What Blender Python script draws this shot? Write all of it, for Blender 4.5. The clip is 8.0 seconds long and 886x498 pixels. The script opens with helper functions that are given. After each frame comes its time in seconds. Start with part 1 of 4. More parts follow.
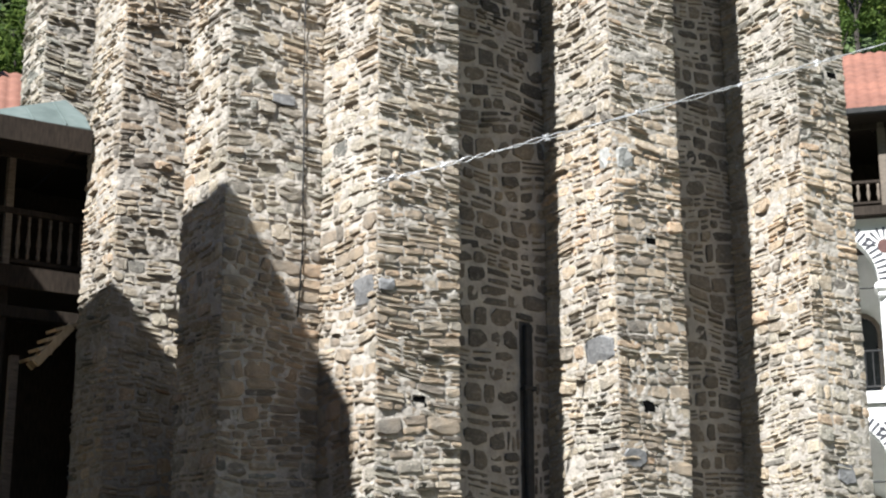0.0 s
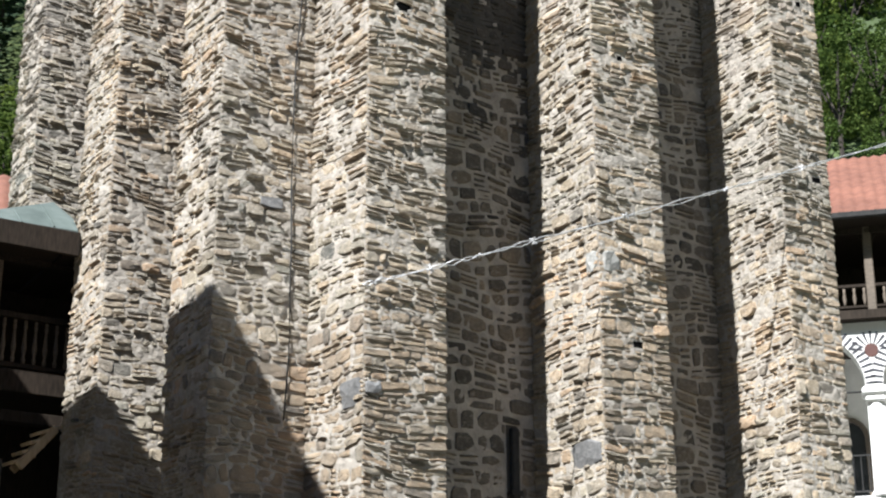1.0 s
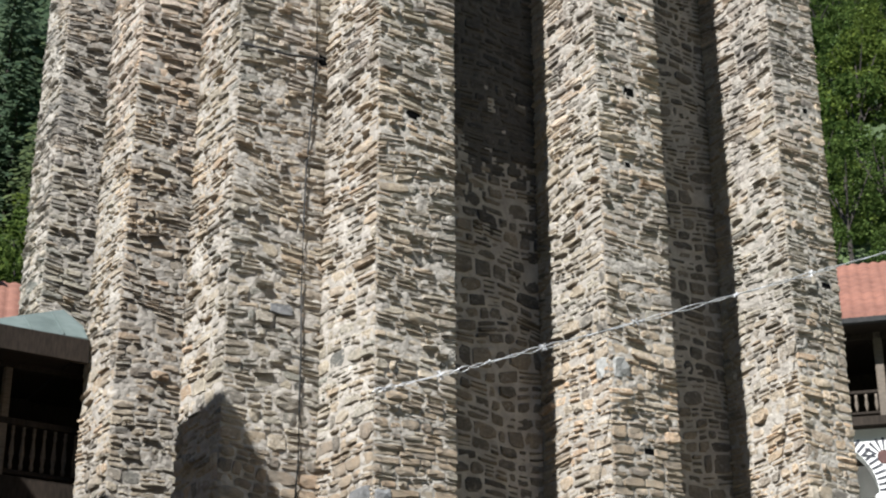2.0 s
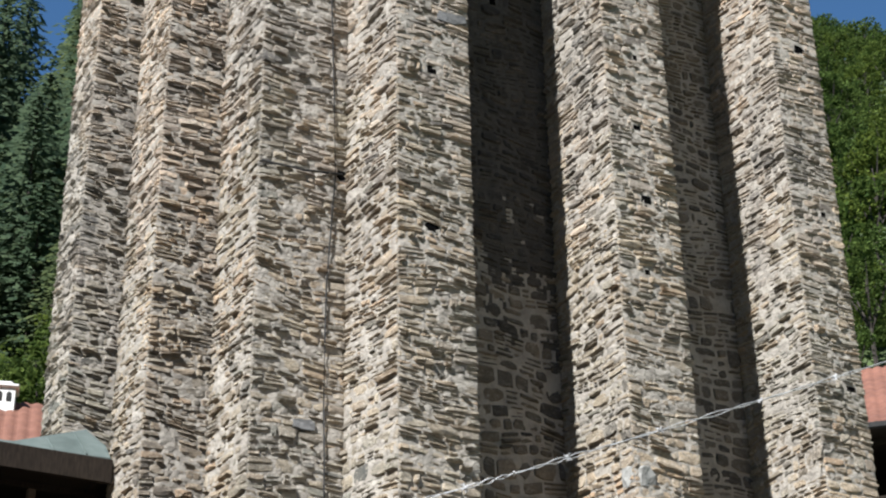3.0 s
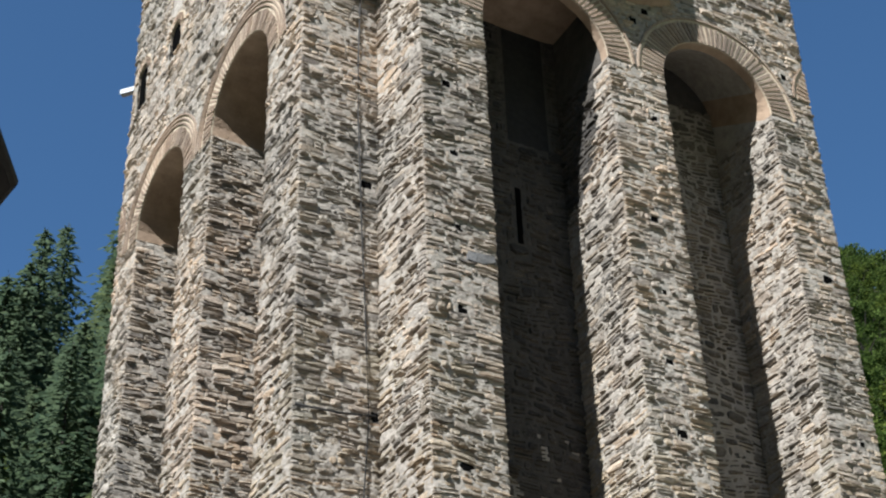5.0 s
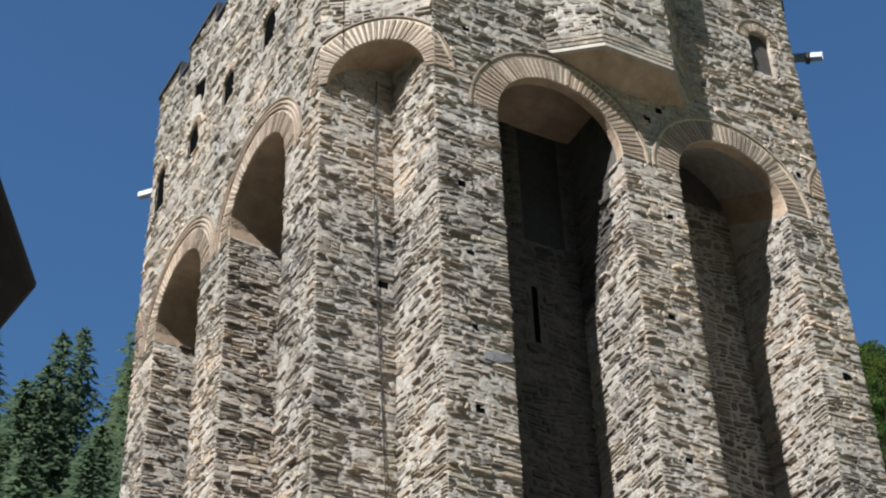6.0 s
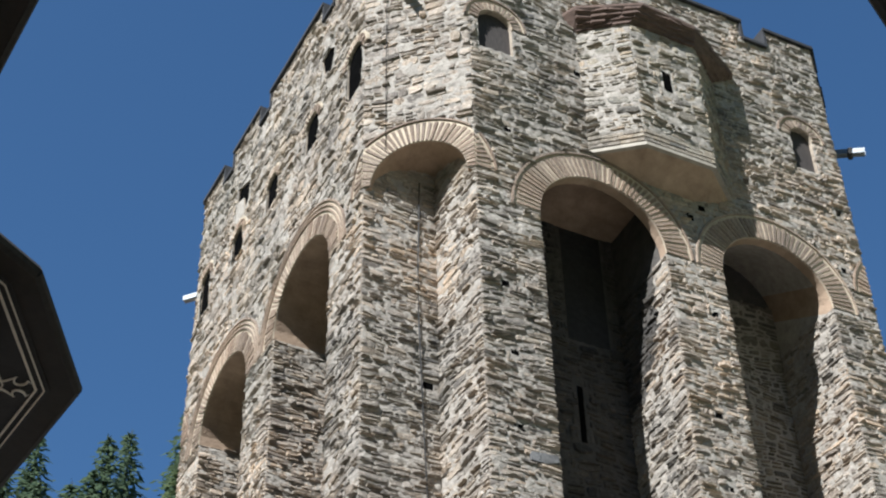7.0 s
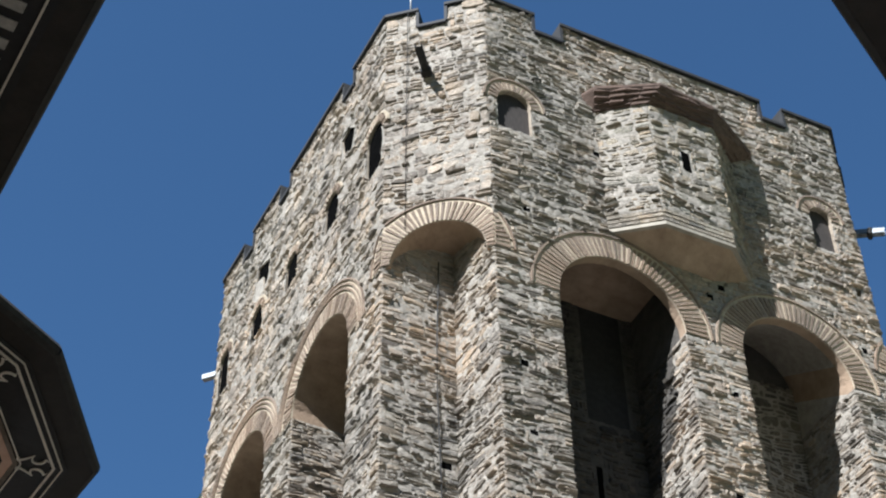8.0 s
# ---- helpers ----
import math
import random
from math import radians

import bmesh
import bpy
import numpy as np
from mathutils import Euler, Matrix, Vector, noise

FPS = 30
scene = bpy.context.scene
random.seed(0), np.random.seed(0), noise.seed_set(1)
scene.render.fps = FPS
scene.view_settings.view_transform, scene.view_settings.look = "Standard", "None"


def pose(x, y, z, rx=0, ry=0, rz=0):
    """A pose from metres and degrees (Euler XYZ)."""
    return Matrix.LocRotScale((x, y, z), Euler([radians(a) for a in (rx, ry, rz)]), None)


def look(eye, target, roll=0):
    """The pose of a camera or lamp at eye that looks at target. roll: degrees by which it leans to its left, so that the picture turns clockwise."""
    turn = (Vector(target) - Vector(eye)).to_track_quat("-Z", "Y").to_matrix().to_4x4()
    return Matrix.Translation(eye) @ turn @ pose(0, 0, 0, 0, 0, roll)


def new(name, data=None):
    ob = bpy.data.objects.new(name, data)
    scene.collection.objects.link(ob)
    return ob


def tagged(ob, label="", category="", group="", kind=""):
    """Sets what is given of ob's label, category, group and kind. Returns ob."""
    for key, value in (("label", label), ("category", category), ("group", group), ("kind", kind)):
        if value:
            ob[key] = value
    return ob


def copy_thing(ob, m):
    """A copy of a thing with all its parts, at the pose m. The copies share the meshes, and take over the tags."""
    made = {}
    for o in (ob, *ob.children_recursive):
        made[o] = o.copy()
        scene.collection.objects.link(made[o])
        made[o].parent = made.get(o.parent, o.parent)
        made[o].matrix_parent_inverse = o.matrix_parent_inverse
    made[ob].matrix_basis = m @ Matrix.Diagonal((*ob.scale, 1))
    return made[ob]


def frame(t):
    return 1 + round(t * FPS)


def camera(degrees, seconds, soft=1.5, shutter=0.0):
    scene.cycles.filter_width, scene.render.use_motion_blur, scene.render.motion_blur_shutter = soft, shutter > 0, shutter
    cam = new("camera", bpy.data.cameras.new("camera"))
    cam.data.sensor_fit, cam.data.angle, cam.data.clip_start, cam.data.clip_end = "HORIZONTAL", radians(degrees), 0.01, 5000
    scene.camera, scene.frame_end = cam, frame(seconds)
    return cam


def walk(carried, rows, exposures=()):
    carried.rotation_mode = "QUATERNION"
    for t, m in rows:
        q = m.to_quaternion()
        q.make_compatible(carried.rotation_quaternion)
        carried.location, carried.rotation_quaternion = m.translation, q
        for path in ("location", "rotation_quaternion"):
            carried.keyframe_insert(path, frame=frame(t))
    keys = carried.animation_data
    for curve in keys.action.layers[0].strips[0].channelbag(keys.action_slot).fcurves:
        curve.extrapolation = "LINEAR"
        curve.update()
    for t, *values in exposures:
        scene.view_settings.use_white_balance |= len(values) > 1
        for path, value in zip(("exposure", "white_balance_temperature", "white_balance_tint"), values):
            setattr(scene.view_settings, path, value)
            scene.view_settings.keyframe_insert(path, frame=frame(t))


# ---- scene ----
cam = camera(29.54, 8.0, soft=2.15)
EYE = (-7.66, -14.01, 1.60)
# seconds, turn to the left from +y, pitch up, roll
ROWS = [
    (0.0, -31.015, 16.233, 0.124),
    (0.5, -31.474, 17.887, 0.135),
    (1.0, -31.490, 19.744, 0.115),
    (2.5, -30.971, 25.291, 0.298),
    (3.0, -30.413, 27.186, 1.074),
    (3.5, -30.232, 29.001, 1.489),
    (4.0, -30.058, 31.203, 1.467),
    (4.5, -29.651, 33.375, 1.713),
    (6.0, -28.812, 38.769, 2.072),
    (6.5, -28.025, 40.350, 1.754),
    (7.0, -26.991, 42.242, 1.574),
    (7.5, -26.651, 43.575, 1.422),
    (8.0, -26.169, 44.955, 0.902),
]


def aim(yaw, pitch, roll):
    return pose(*EYE, 0, 0, yaw) @ pose(0, 0, 0, 90 + pitch) @ pose(0, 0, 0, 0, 0, -roll)


EXPOSURES = [(0.0, 1.69, 5900, 10), (1.0, 1.50, 5900, 10), (2.5, 1.24, 5900, 10), (3.5, 1.19, 5900, 10), (4.5, 1.19, 5900, 10), (6.0, 1.18, 5860, 10), (8.0, 1.21, 5740, 10)]
walk(cam, [(t, aim(yaw, pitch, roll)) for t, yaw, pitch, roll in ROWS], EXPOSURES)

# ---------------------------------------------------------------- light
SUN = Vector((-0.885 * math.cos(radians(46)), -0.465 * math.cos(radians(46)), math.sin(radians(46))))
world = bpy.data.worlds.new("sky")
scene.world = world
world.use_nodes = True
wn = world.node_tree
sky = wn.nodes.new("ShaderNodeTexSky")
sky.sky_type, sky.sun_disc = "NISHITA", False
sky.sun_elevation = radians(46)
sky.sun_rotation = math.atan2(SUN.x, SUN.y)
sky.altitude, sky.air_density, sky.dust_density, sky.ozone_density = 1150, 1.0, 0.1, 1.0
hue = wn.nodes.new("ShaderNodeMix")
hue.data_type, hue.blend_type = "RGBA", "MULTIPLY"
hue.inputs[0].default_value, hue.inputs[7].default_value = 1.0, (0.80, 1.08, 1.20, 1)
wn.links.new(sky.outputs[0], hue.inputs[6])
wn.links.new(hue.outputs[2], wn.nodes["Background"].inputs[0])
wn.nodes["Background"].inputs[1].default_value = 0.047
sun = new("sun", bpy.data.lights.new("sun", "SUN"))
sun.data.energy, sun.data.angle, sun.data.color = 5.0, radians(0.53), (1.0, 0.95, 0.87)
sun.matrix_world = look(SUN * 60, (0, 0, 0))

# ---------------------------------------------------------------- materials
def nodes_of(name):
    m = bpy.data.materials.new(name)
    m.use_nodes = True
    return m, m.node_tree.nodes, m.node_tree.links, m.node_tree.nodes["Principled BSDF"]


def ramp(n, l, fac, stops):
    r = n.new("ShaderNodeValToRGB")
    while len(r.color_ramp.elements) < len(stops):
        r.color_ramp.elements.new(0.5)
    for e, (p, c) in zip(r.color_ramp.elements, stops):
        e.position, e.color = p, (*c, 1)
    l.new(fac, r.inputs[0])
    return r.outputs[0]


def noise_tex(n, l, scale, detail=4.0, rough=0.6, stretch=None, coord="Object"):
    tc = n.new("ShaderNodeTexCoord")
    src = tc.outputs[coord]
    if stretch:
        mp = n.new("ShaderNodeMapping")
        mp.inputs["Scale"].default_value = stretch
        l.new(src, mp.inputs[0])
        src = mp.outputs[0]
    t = n.new("ShaderNodeTexNoise")
    t.inputs["Scale"].default_value, t.inputs["Detail"].default_value, t.inputs["Roughness"].default_value = scale, detail, rough
    l.new(src, t.inputs["Vector"])
    return t.outputs[0]


def mixed(n, l, fac, a, b, how="MIX"):
    m = n.new("ShaderNodeMix")
    m.data_type, m.blend_type = "RGBA", how
    for sock, v in ((m.inputs[0], fac), (m.inputs[6], a), (m.inputs[7], b)):
        if isinstance(v, (int, float)):
            sock.default_value = v
        elif isinstance(v, tuple):
            sock.default_value = (*v, 1)
        else:
            l.new(v, sock)
    return m.outputs[2]


def bump(n, l, b, height, strength, dist):
    bp = n.new("ShaderNodeBump")
    bp.inputs["Strength"].default_value, bp.inputs["Distance"].default_value = strength, dist
    l.new(height, bp.inputs["Height"])
    l.new(bp.outputs[0], b.inputs["Normal"])


def surface(name, dark, light, scale, rough=0.85, big=0.6, bump_scale=None, bump_dist=0.01, metal=0.0, stretch=None):
    """A plain surface with grain at two scales."""
    m, n, l, b = nodes_of(name)
    g = noise_tex(n, l, scale, 6, 0.65, stretch)
    col = ramp(n, l, g, [(0.3, dark), (0.7, light)])
    big_n = noise_tex(n, l, big, 3, 0.5)
    col = mixed(n, l, 0.5, col, ramp(n, l, big_n, [(0.3, (0.55, 0.55, 0.55)), (0.7, (1, 1, 1))]), "MULTIPLY")
    l.new(col, b.inputs["Base Color"])
    b.inputs["Roughness"].default_value, b.inputs["Metallic"].default_value = rough, metal
    bump(n, l, b, noise_tex(n, l, bump_scale or scale, 5, 0.6, stretch), 0.7, bump_dist)
    return m


def random_of(n, l):
    """One random number for each stone, joined or single."""
    g, o, a = n.new("ShaderNodeNewGeometry"), n.new("ShaderNodeObjectInfo"), n.new("ShaderNodeMath")
    f = n.new("ShaderNodeMath")
    a.operation, f.operation = "ADD", "FRACT"
    l.new(g.outputs["Random Per Island"], a.inputs[0])
    l.new(o.outputs["Random"], a.inputs[1])
    l.new(a.outputs[0], f.inputs[0])
    return f.outputs[0]


def stone_material(name, stops, tint_lo, tint_hi, smear=0.75):
    m, n, l, b = nodes_of(name)
    r = random_of(n, l)
    col = ramp(n, l, r, stops)
    grain = noise_tex(n, l, 22, 6, 0.7)
    col = mixed(n, l, 0.8, col, ramp(n, l, grain, [(0.3, (0.55, 0.55, 0.55)), (0.72, (1.2, 1.18, 1.12))]), "MULTIPLY")
    patch = noise_tex(n, l, 0.35, 3, 0.55)
    col = mixed(n, l, 1.0, col, ramp(n, l, patch, [(0.35, tint_lo), (0.65, tint_hi)]), "MULTIPLY")
    weather = noise_tex(n, l, 0.8, 4, 0.6, (1, 1, 0.6))
    col = mixed(n, l, 1.0, col, ramp(n, l, weather, [(0.36, (0.68, 0.685, 0.69)), (0.54, (1.05, 1.03, 1.0)), (0.68, (1.10, 1.05, 0.97))]), "MULTIPLY")
    lime = noise_tex(n, l, 13, 7, 0.75, (1, 1, 1.8))
    col = mixed(n, l, ramp(n, l, lime, [(0.53, (0, 0, 0)), (0.64, (smear, smear, smear))]), col, (0.56, 0.50, 0.41))
    stain = noise_tex(n, l, 5, 6, 0.75, (1, 1, 2.0))
    col = mixed(n, l, ramp(n, l, stain, [(0.60, (0, 0, 0)), (0.70, (0.6, 0.6, 0.6))]), col, (0.11, 0.10, 0.09))
    l.new(col, b.inputs["Base Color"])
    b.inputs["Roughness"].default_value = 0.82
    bump(n, l, b, noise_tex(n, l, 24, 8, 0.78, (1, 1, 2.6)), 1.0, 0.032)
    return m


TAN = [(0.0, (0.17, 0.165, 0.155)), (0.12, (0.29, 0.26, 0.225)), (0.4, (0.40, 0.355, 0.295)), (0.55, (0.37, 0.31, 0.24)),
       (0.7, (0.31, 0.305, 0.28)), (0.88, (0.48, 0.425, 0.35)), (1.0, (0.42, 0.325, 0.24))]
GREY = [(0.0, (0.16, 0.158, 0.155)), (0.15, (0.28, 0.27, 0.255)), (0.4, (0.38, 0.36, 0.335)), (0.55, (0.325, 0.32, 0.31)),
        (0.7, (0.41, 0.36, 0.30)), (0.88, (0.50, 0.475, 0.435)), (1.0, (0.355, 0.34, 0.325))]
# brown rubble tones, darkened to put the recess shade into the colour
HALF_SHADE = [(0.0, (0.095, 0.088, 0.080)), (0.3, (0.15, 0.135, 0.118)), (0.7, (0.20, 0.178, 0.15)), (1.0, (0.27, 0.235, 0.19))]
# near-black stone tones that carry the deep recess shade in their colour
DEEP_SHADE = [(0.0, (0.03, 0.03, 0.03)), (0.3, (0.052, 0.048, 0.045)), (0.7, (0.072, 0.066, 0.06)), (1.0, (0.10, 0.09, 0.077))]
STONE = stone_material("rubble_stone", TAN, (0.80, 0.84, 0.83), (1.16, 1.06, 0.94))
SLATE = stone_material("grey_slate_stone", GREY, (0.78, 0.765, 0.73), (1.40, 1.21, 1.05))
DIM_STONE = stone_material("shade_dark_stone", DEEP_SHADE, (0.8, 0.8, 0.8), (1.2, 1.15, 1.05), 0.12)
RECESS_STONE = stone_material("recess_shade_brown_stone", HALF_SHADE, (0.8, 0.8, 0.8), (1.2, 1.12, 1.0), 0.25)
# mortar with the shade of recesses and jambs in its colour
DIM_MORTAR = surface("shade_dark_mortar", (0.055, 0.050, 0.044), (0.105, 0.095, 0.082), 6, 0.95, 0.4, 24, 0.03)
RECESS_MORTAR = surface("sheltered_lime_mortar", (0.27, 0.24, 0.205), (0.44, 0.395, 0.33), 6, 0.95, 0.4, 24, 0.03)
MORTAR = surface("lime_mortar", (0.28, 0.254, 0.218), (0.47, 0.43, 0.368), 9, 0.95, 0.5, 24, 0.05)
RUBBLE = surface("rubble_wall", (0.24, 0.20, 0.155), (0.46, 0.385, 0.295), 5, 0.95, 0.5, 7, 0.06)
BRICK = stone_material("thin_brick", [(0.0, (0.25, 0.185, 0.14)), (0.4, (0.34, 0.26, 0.20)), (0.7, (0.30, 0.235, 0.185)), (1.0, (0.42, 0.34, 0.27))], (0.9, 0.9, 0.9), (1.05, 1, 0.95), 0.3)
BRICK_MORTAR = surface("brick_mortar", (0.46, 0.38, 0.27), (0.62, 0.53, 0.40), 12, 0.95, 0.8, 40, 0.01)
BLUE_STONE = surface("blue_grey_slate", (0.10, 0.10, 0.099), (0.20, 0.198, 0.192), 14, 0.85, 2.0, 26, 0.02)
PALE_STONE = surface("pale_grey_block", (0.21, 0.21, 0.195), (0.36, 0.355, 0.33), 14, 0.85, 2.0, 26, 0.02)
VAULT = surface("plastered_vault", (0.29, 0.205, 0.14), (0.47, 0.345, 0.24), 4, 0.95, 1.2, 18, 0.02)
OLD_BRICK = surface("old_red_brick", (0.085, 0.056, 0.043), (0.17, 0.113, 0.086), 9, 0.95, 2.0, 25, 0.02, stretch=(1, 1, 3))
SLAB = surface("cut_limestone", (0.28, 0.25, 0.20), (0.42, 0.38, 0.31), 8, 0.8, 1.0, 40, 0.004)
COPING = surface("dark_metal_sheet", (0.014, 0.015, 0.017), (0.032, 0.033, 0.036), 6, 0.8, 2.0, 8, 0.004, 0.0)
ZINC = surface("zinc_sheet", (0.12, 0.135, 0.14), (0.22, 0.235, 0.245), 5, 0.5, 2.0, 8, 0.004, 0.6)
DARK_WOOD = surface("dark_stained_wood", (0.016, 0.0125, 0.0095), (0.042, 0.032, 0.024), 6, 0.75, 2.0, 14, 0.004, stretch=(6, 6, 1))
OLD_WOOD = surface("weathered_wood", (0.07, 0.055, 0.04), (0.17, 0.135, 0.10), 7, 0.8, 2.0, 20, 0.004, stretch=(1, 1, 6))
BOARD = surface("grey_brown_boards", (0.030, 0.025, 0.022), (0.070, 0.058, 0.050), 7, 0.85, 2.0, 20, 0.004, stretch=(6, 6, 1))
NEW_WOOD = surface("fresh_sawn_timber", (0.42, 0.30, 0.16), (0.62, 0.47, 0.28), 7, 0.75, 2.0, 20, 0.003, stretch=(4, 1, 1))
DARK_WOOD.node_tree.nodes["Principled BSDF"].inputs["Specular IOR Level"].default_value = 0.1
# black that stands in for the shade inside openings
HOLE_BLACK = surface("hole_shade_black", (0.003, 0.003, 0.003), (0.006, 0.006, 0.006), 9, 1.0)
HOLE_BLACK.node_tree.nodes["Principled BSDF"].inputs["Specular IOR Level"].default_value = 0.0
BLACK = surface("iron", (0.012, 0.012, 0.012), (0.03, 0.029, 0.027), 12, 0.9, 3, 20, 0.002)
WHITE = surface("white_limewash", (0.70, 0.69, 0.66), (0.84, 0.83, 0.80), 3, 0.9, 0.8, 20, 0.004)
RED_PAINT = surface("red_brick_paint", (0.06, 0.028, 0.024), (0.10, 0.045, 0.036), 8, 0.85)
DARK_PAINT = surface("black_brick_paint", (0.03, 0.03, 0.035), (0.07, 0.07, 0.08), 8, 0.85)
TILE = surface("red_roof_tile", (0.13, 0.050, 0.030), (0.22, 0.095, 0.060), 4, 0.85, 0.7, 12, 0.01)
COPPER = surface("green_grey_roof_sheet", (0.055, 0.075, 0.068), (0.11, 0.135, 0.125), 3, 0.85, 1.2, 8, 0.004, 0.0)
FRIEZE = surface("dark_painted_panel", (0.005, 0.005, 0.006), (0.014, 0.014, 0.015), 9, 0.8)
SOFFIT = surface("tarred_soffit_boards", (0.007, 0.006, 0.005), (0.020, 0.017, 0.014), 6, 0.85, 2.0, 14, 0.004)
CREAM = surface("pale_painted_line", (0.50, 0.47, 0.40), (0.66, 0.62, 0.54), 9, 0.7)
OCHRE = surface("ochre_plaster", (0.46, 0.30, 0.22), (0.58, 0.40, 0.30), 5, 0.9)
STEEL = surface("galvanised_wire", (0.46, 0.46, 0.46), (0.66, 0.66, 0.66), 30, 0.45, 4, 60, 0.001, 0.35)
PAVING = surface("courtyard_paving", (0.17, 0.165, 0.15), (0.30, 0.285, 0.26), 3, 0.9, 0.4, 9, 0.01)
HILL = surface("grassy_hillside", (0.035, 0.055, 0.018), (0.075, 0.105, 0.032), 0.9, 1.0, 0.05, 2.0, 0.3)
BARK = surface("bark", (0.025, 0.02, 0.016), (0.06, 0.048, 0.038), 5, 0.95, 1.0, 9, 0.03, stretch=(4, 4, 1))
GLASS_DARK = surface("dim_window_glass", (0.012, 0.014, 0.016), (0.03, 0.032, 0.035), 2, 0.12)


def leaf_material(name, dark, light):
    m, n, l, b = nodes_of(name)
    col = ramp(n, l, random_of(n, l), [(0.0, dark), (1.0, light)])
    o = n.new("ShaderNodeObjectInfo")
    col = mixed(n, l, 0.7, col, ramp(n, l, o.outputs["Random"], [(0.0, (0.7, 0.8, 0.7)), (0.6, (1, 1, 1)), (1.0, (1.35, 1.2, 0.8))]), "MULTIPLY")
    l.new(col, b.inputs["Base Color"])
    b.inputs["Roughness"].default_value = 0.8
    b.inputs["Specular IOR Level"].default_value = 0.05
    thin, mix = n.new("ShaderNodeBsdfTranslucent"), n.new("ShaderNodeMixShader")
    out = next(k for k in n if k.type == "OUTPUT_MATERIAL")
    l.new(col, thin.inputs["Color"])
    mix.inputs[0].default_value = 0.45
    l.new(b.outputs["BSDF"], mix.inputs[1])
    l.new(thin.outputs["BSDF"], mix.inputs[2])
    l.new(mix.outputs["Shader"], out.inputs["Surface"])
    return m


NEEDLE = leaf_material("conifer_needles", (0.058, 0.086, 0.056), (0.118, 0.156, 0.088))
LEAF = leaf_material("broad_leaves", (0.045, 0.074, 0.020), (0.110, 0.150, 0.038))


# ---------------------------------------------------------------- mesh helpers
def mesh_object(name, verts, faces, material, parent=None, label="", kind=""):
    me = bpy.data.meshes.new(name)
    me.from_pydata([tuple(v) for v in verts], [], faces)
    for m in material if isinstance(material, (list, tuple)) else [material]:
        me.materials.append(m)
    me.update()
    ob = new(name, me)
    ob.parent = parent
    return tagged(ob, label, kind=kind)


def part(name, bm, material, parent=None, label="", kind="", smooth=False):
    bmesh.ops.recalc_face_normals(bm, faces=bm.faces)
    me = bpy.data.meshes.new(name)
    bm.to_mesh(me)
    bm.free()
    for m in material if isinstance(material, (list, tuple)) else [material]:
        me.materials.append(m)
    if smooth:
        me.shade_smooth()
    ob = new(name, me)
    ob.parent = parent
    return tagged(ob, label, kind=kind)


def thing(name, label, category, group="", kind=""):
    return tagged(new(name), label, category, group, kind)


def add_box(bm, lo, hi, m=Matrix.Identity(4), bevel=0.0):
    r = bmesh.ops.create_cube(bm, size=1.0)
    c = [(a + b) / 2 for a, b in zip(lo, hi)]
    s = [b - a for a, b in zip(lo, hi)]
    for v in r["verts"]:
        v.co = m @ Vector([c[i] + v.co[i] * s[i] for i in range(3)])
    if bevel:
        es = {e for v in r["verts"] for e in v.link_edges}
        bmesh.ops.bevel(bm, geom=list(es), offset=bevel, segments=1, affect="EDGES")
    return r["verts"]


def add_prism(bm, plan, z0, z1):
    """An upright prism on a plan polygon."""
    lo, hi = [bm.verts.new((x, y, z0)) for x, y in plan], [bm.verts.new((x, y, z1)) for x, y in plan]
    n = len(plan)
    bm.faces.new(lo[::-1])
    bm.faces.new(hi)
    for i in range(n):
        bm.faces.new((lo[i], lo[(i + 1) % n], hi[(i + 1) % n], hi[i]))


def add_tube(bm, points, radius, sides=6):
    rings = []
    for i, p in enumerate(points):
        a, b = Vector(points[max(i - 1, 0)]), Vector(points[min(i + 1, len(points) - 1)])
        d = (b - a).normalized()
        q = d.to_track_quat("Z", "Y")
        rad = radius[i] if isinstance(radius, (list, tuple)) else radius
        rings.append([bm.verts.new(Vector(p) + q @ Vector((rad * math.cos(k * math.tau / sides), rad * math.sin(k * math.tau / sides), 0))) for k in range(sides)])
    for a, b in zip(rings, rings[1:]):
        for k in range(sides):
            bm.faces.new((a[k], a[(k + 1) % sides], b[(k + 1) % sides], b[k]))
    bm.faces.new(rings[0][::-1])
    bm.faces.new(rings[-1])


class Plane:
    """An upright face: u along it to the right as seen from outside, z up, d outwards."""

    def __init__(self, a, b):
        self.o, self.length = Vector((*a, 0)), math.dist(a, b)
        self.e = (Vector((*b, 0)) - self.o).normalized()
        self.out = Vector((self.e.y, -self.e.x, 0))

    def at(self, u, z, d=0.0):
        return self.o + self.e * u + self.out * d + Vector((0, 0, z))

    def matrix(self, u=0.0, z=0.0, d=0.0):
        """x along the face, y into it, z up."""
        m = Matrix((self.e, -self.out, (0, 0, 1))).transposed().to_4x4()
        m.translation = self.at(u, z, d)
        return m


def arc(cu, cz, r, a0, a1, n):
    return [(cu + r * math.cos(a0 + (a1 - a0) * i / n), cz + r * math.sin(a0 + (a1 - a0) * i / n)) for i in range(n + 1)]


def add_slab(bm, plane, outer, holes, depth, d=0.0):
    """A wall: an outline with holes in the face's own plane, as thick as depth."""
    loops = [outer, *holes]
    front, edges = [], []
    for loop in loops:
        vs = [bm.verts.new(plane.at(u, z, d)) for u, z in loop]
        front.append(vs)
        edges += [bm.edges.new((vs[i], vs[(i + 1) % len(vs)])) for i in range(len(vs))]
    fill = bmesh.ops.triangle_fill(bm, edges=edges, use_beauty=True)
    faces = [g for g in fill["geom"] if isinstance(g, bmesh.types.BMFace)]
    back = {v: bm.verts.new(v.co - plane.out * depth) for vs in front for v in vs}
    for f in faces:
        bm.faces.new([back[v] for v in reversed(f.verts)])
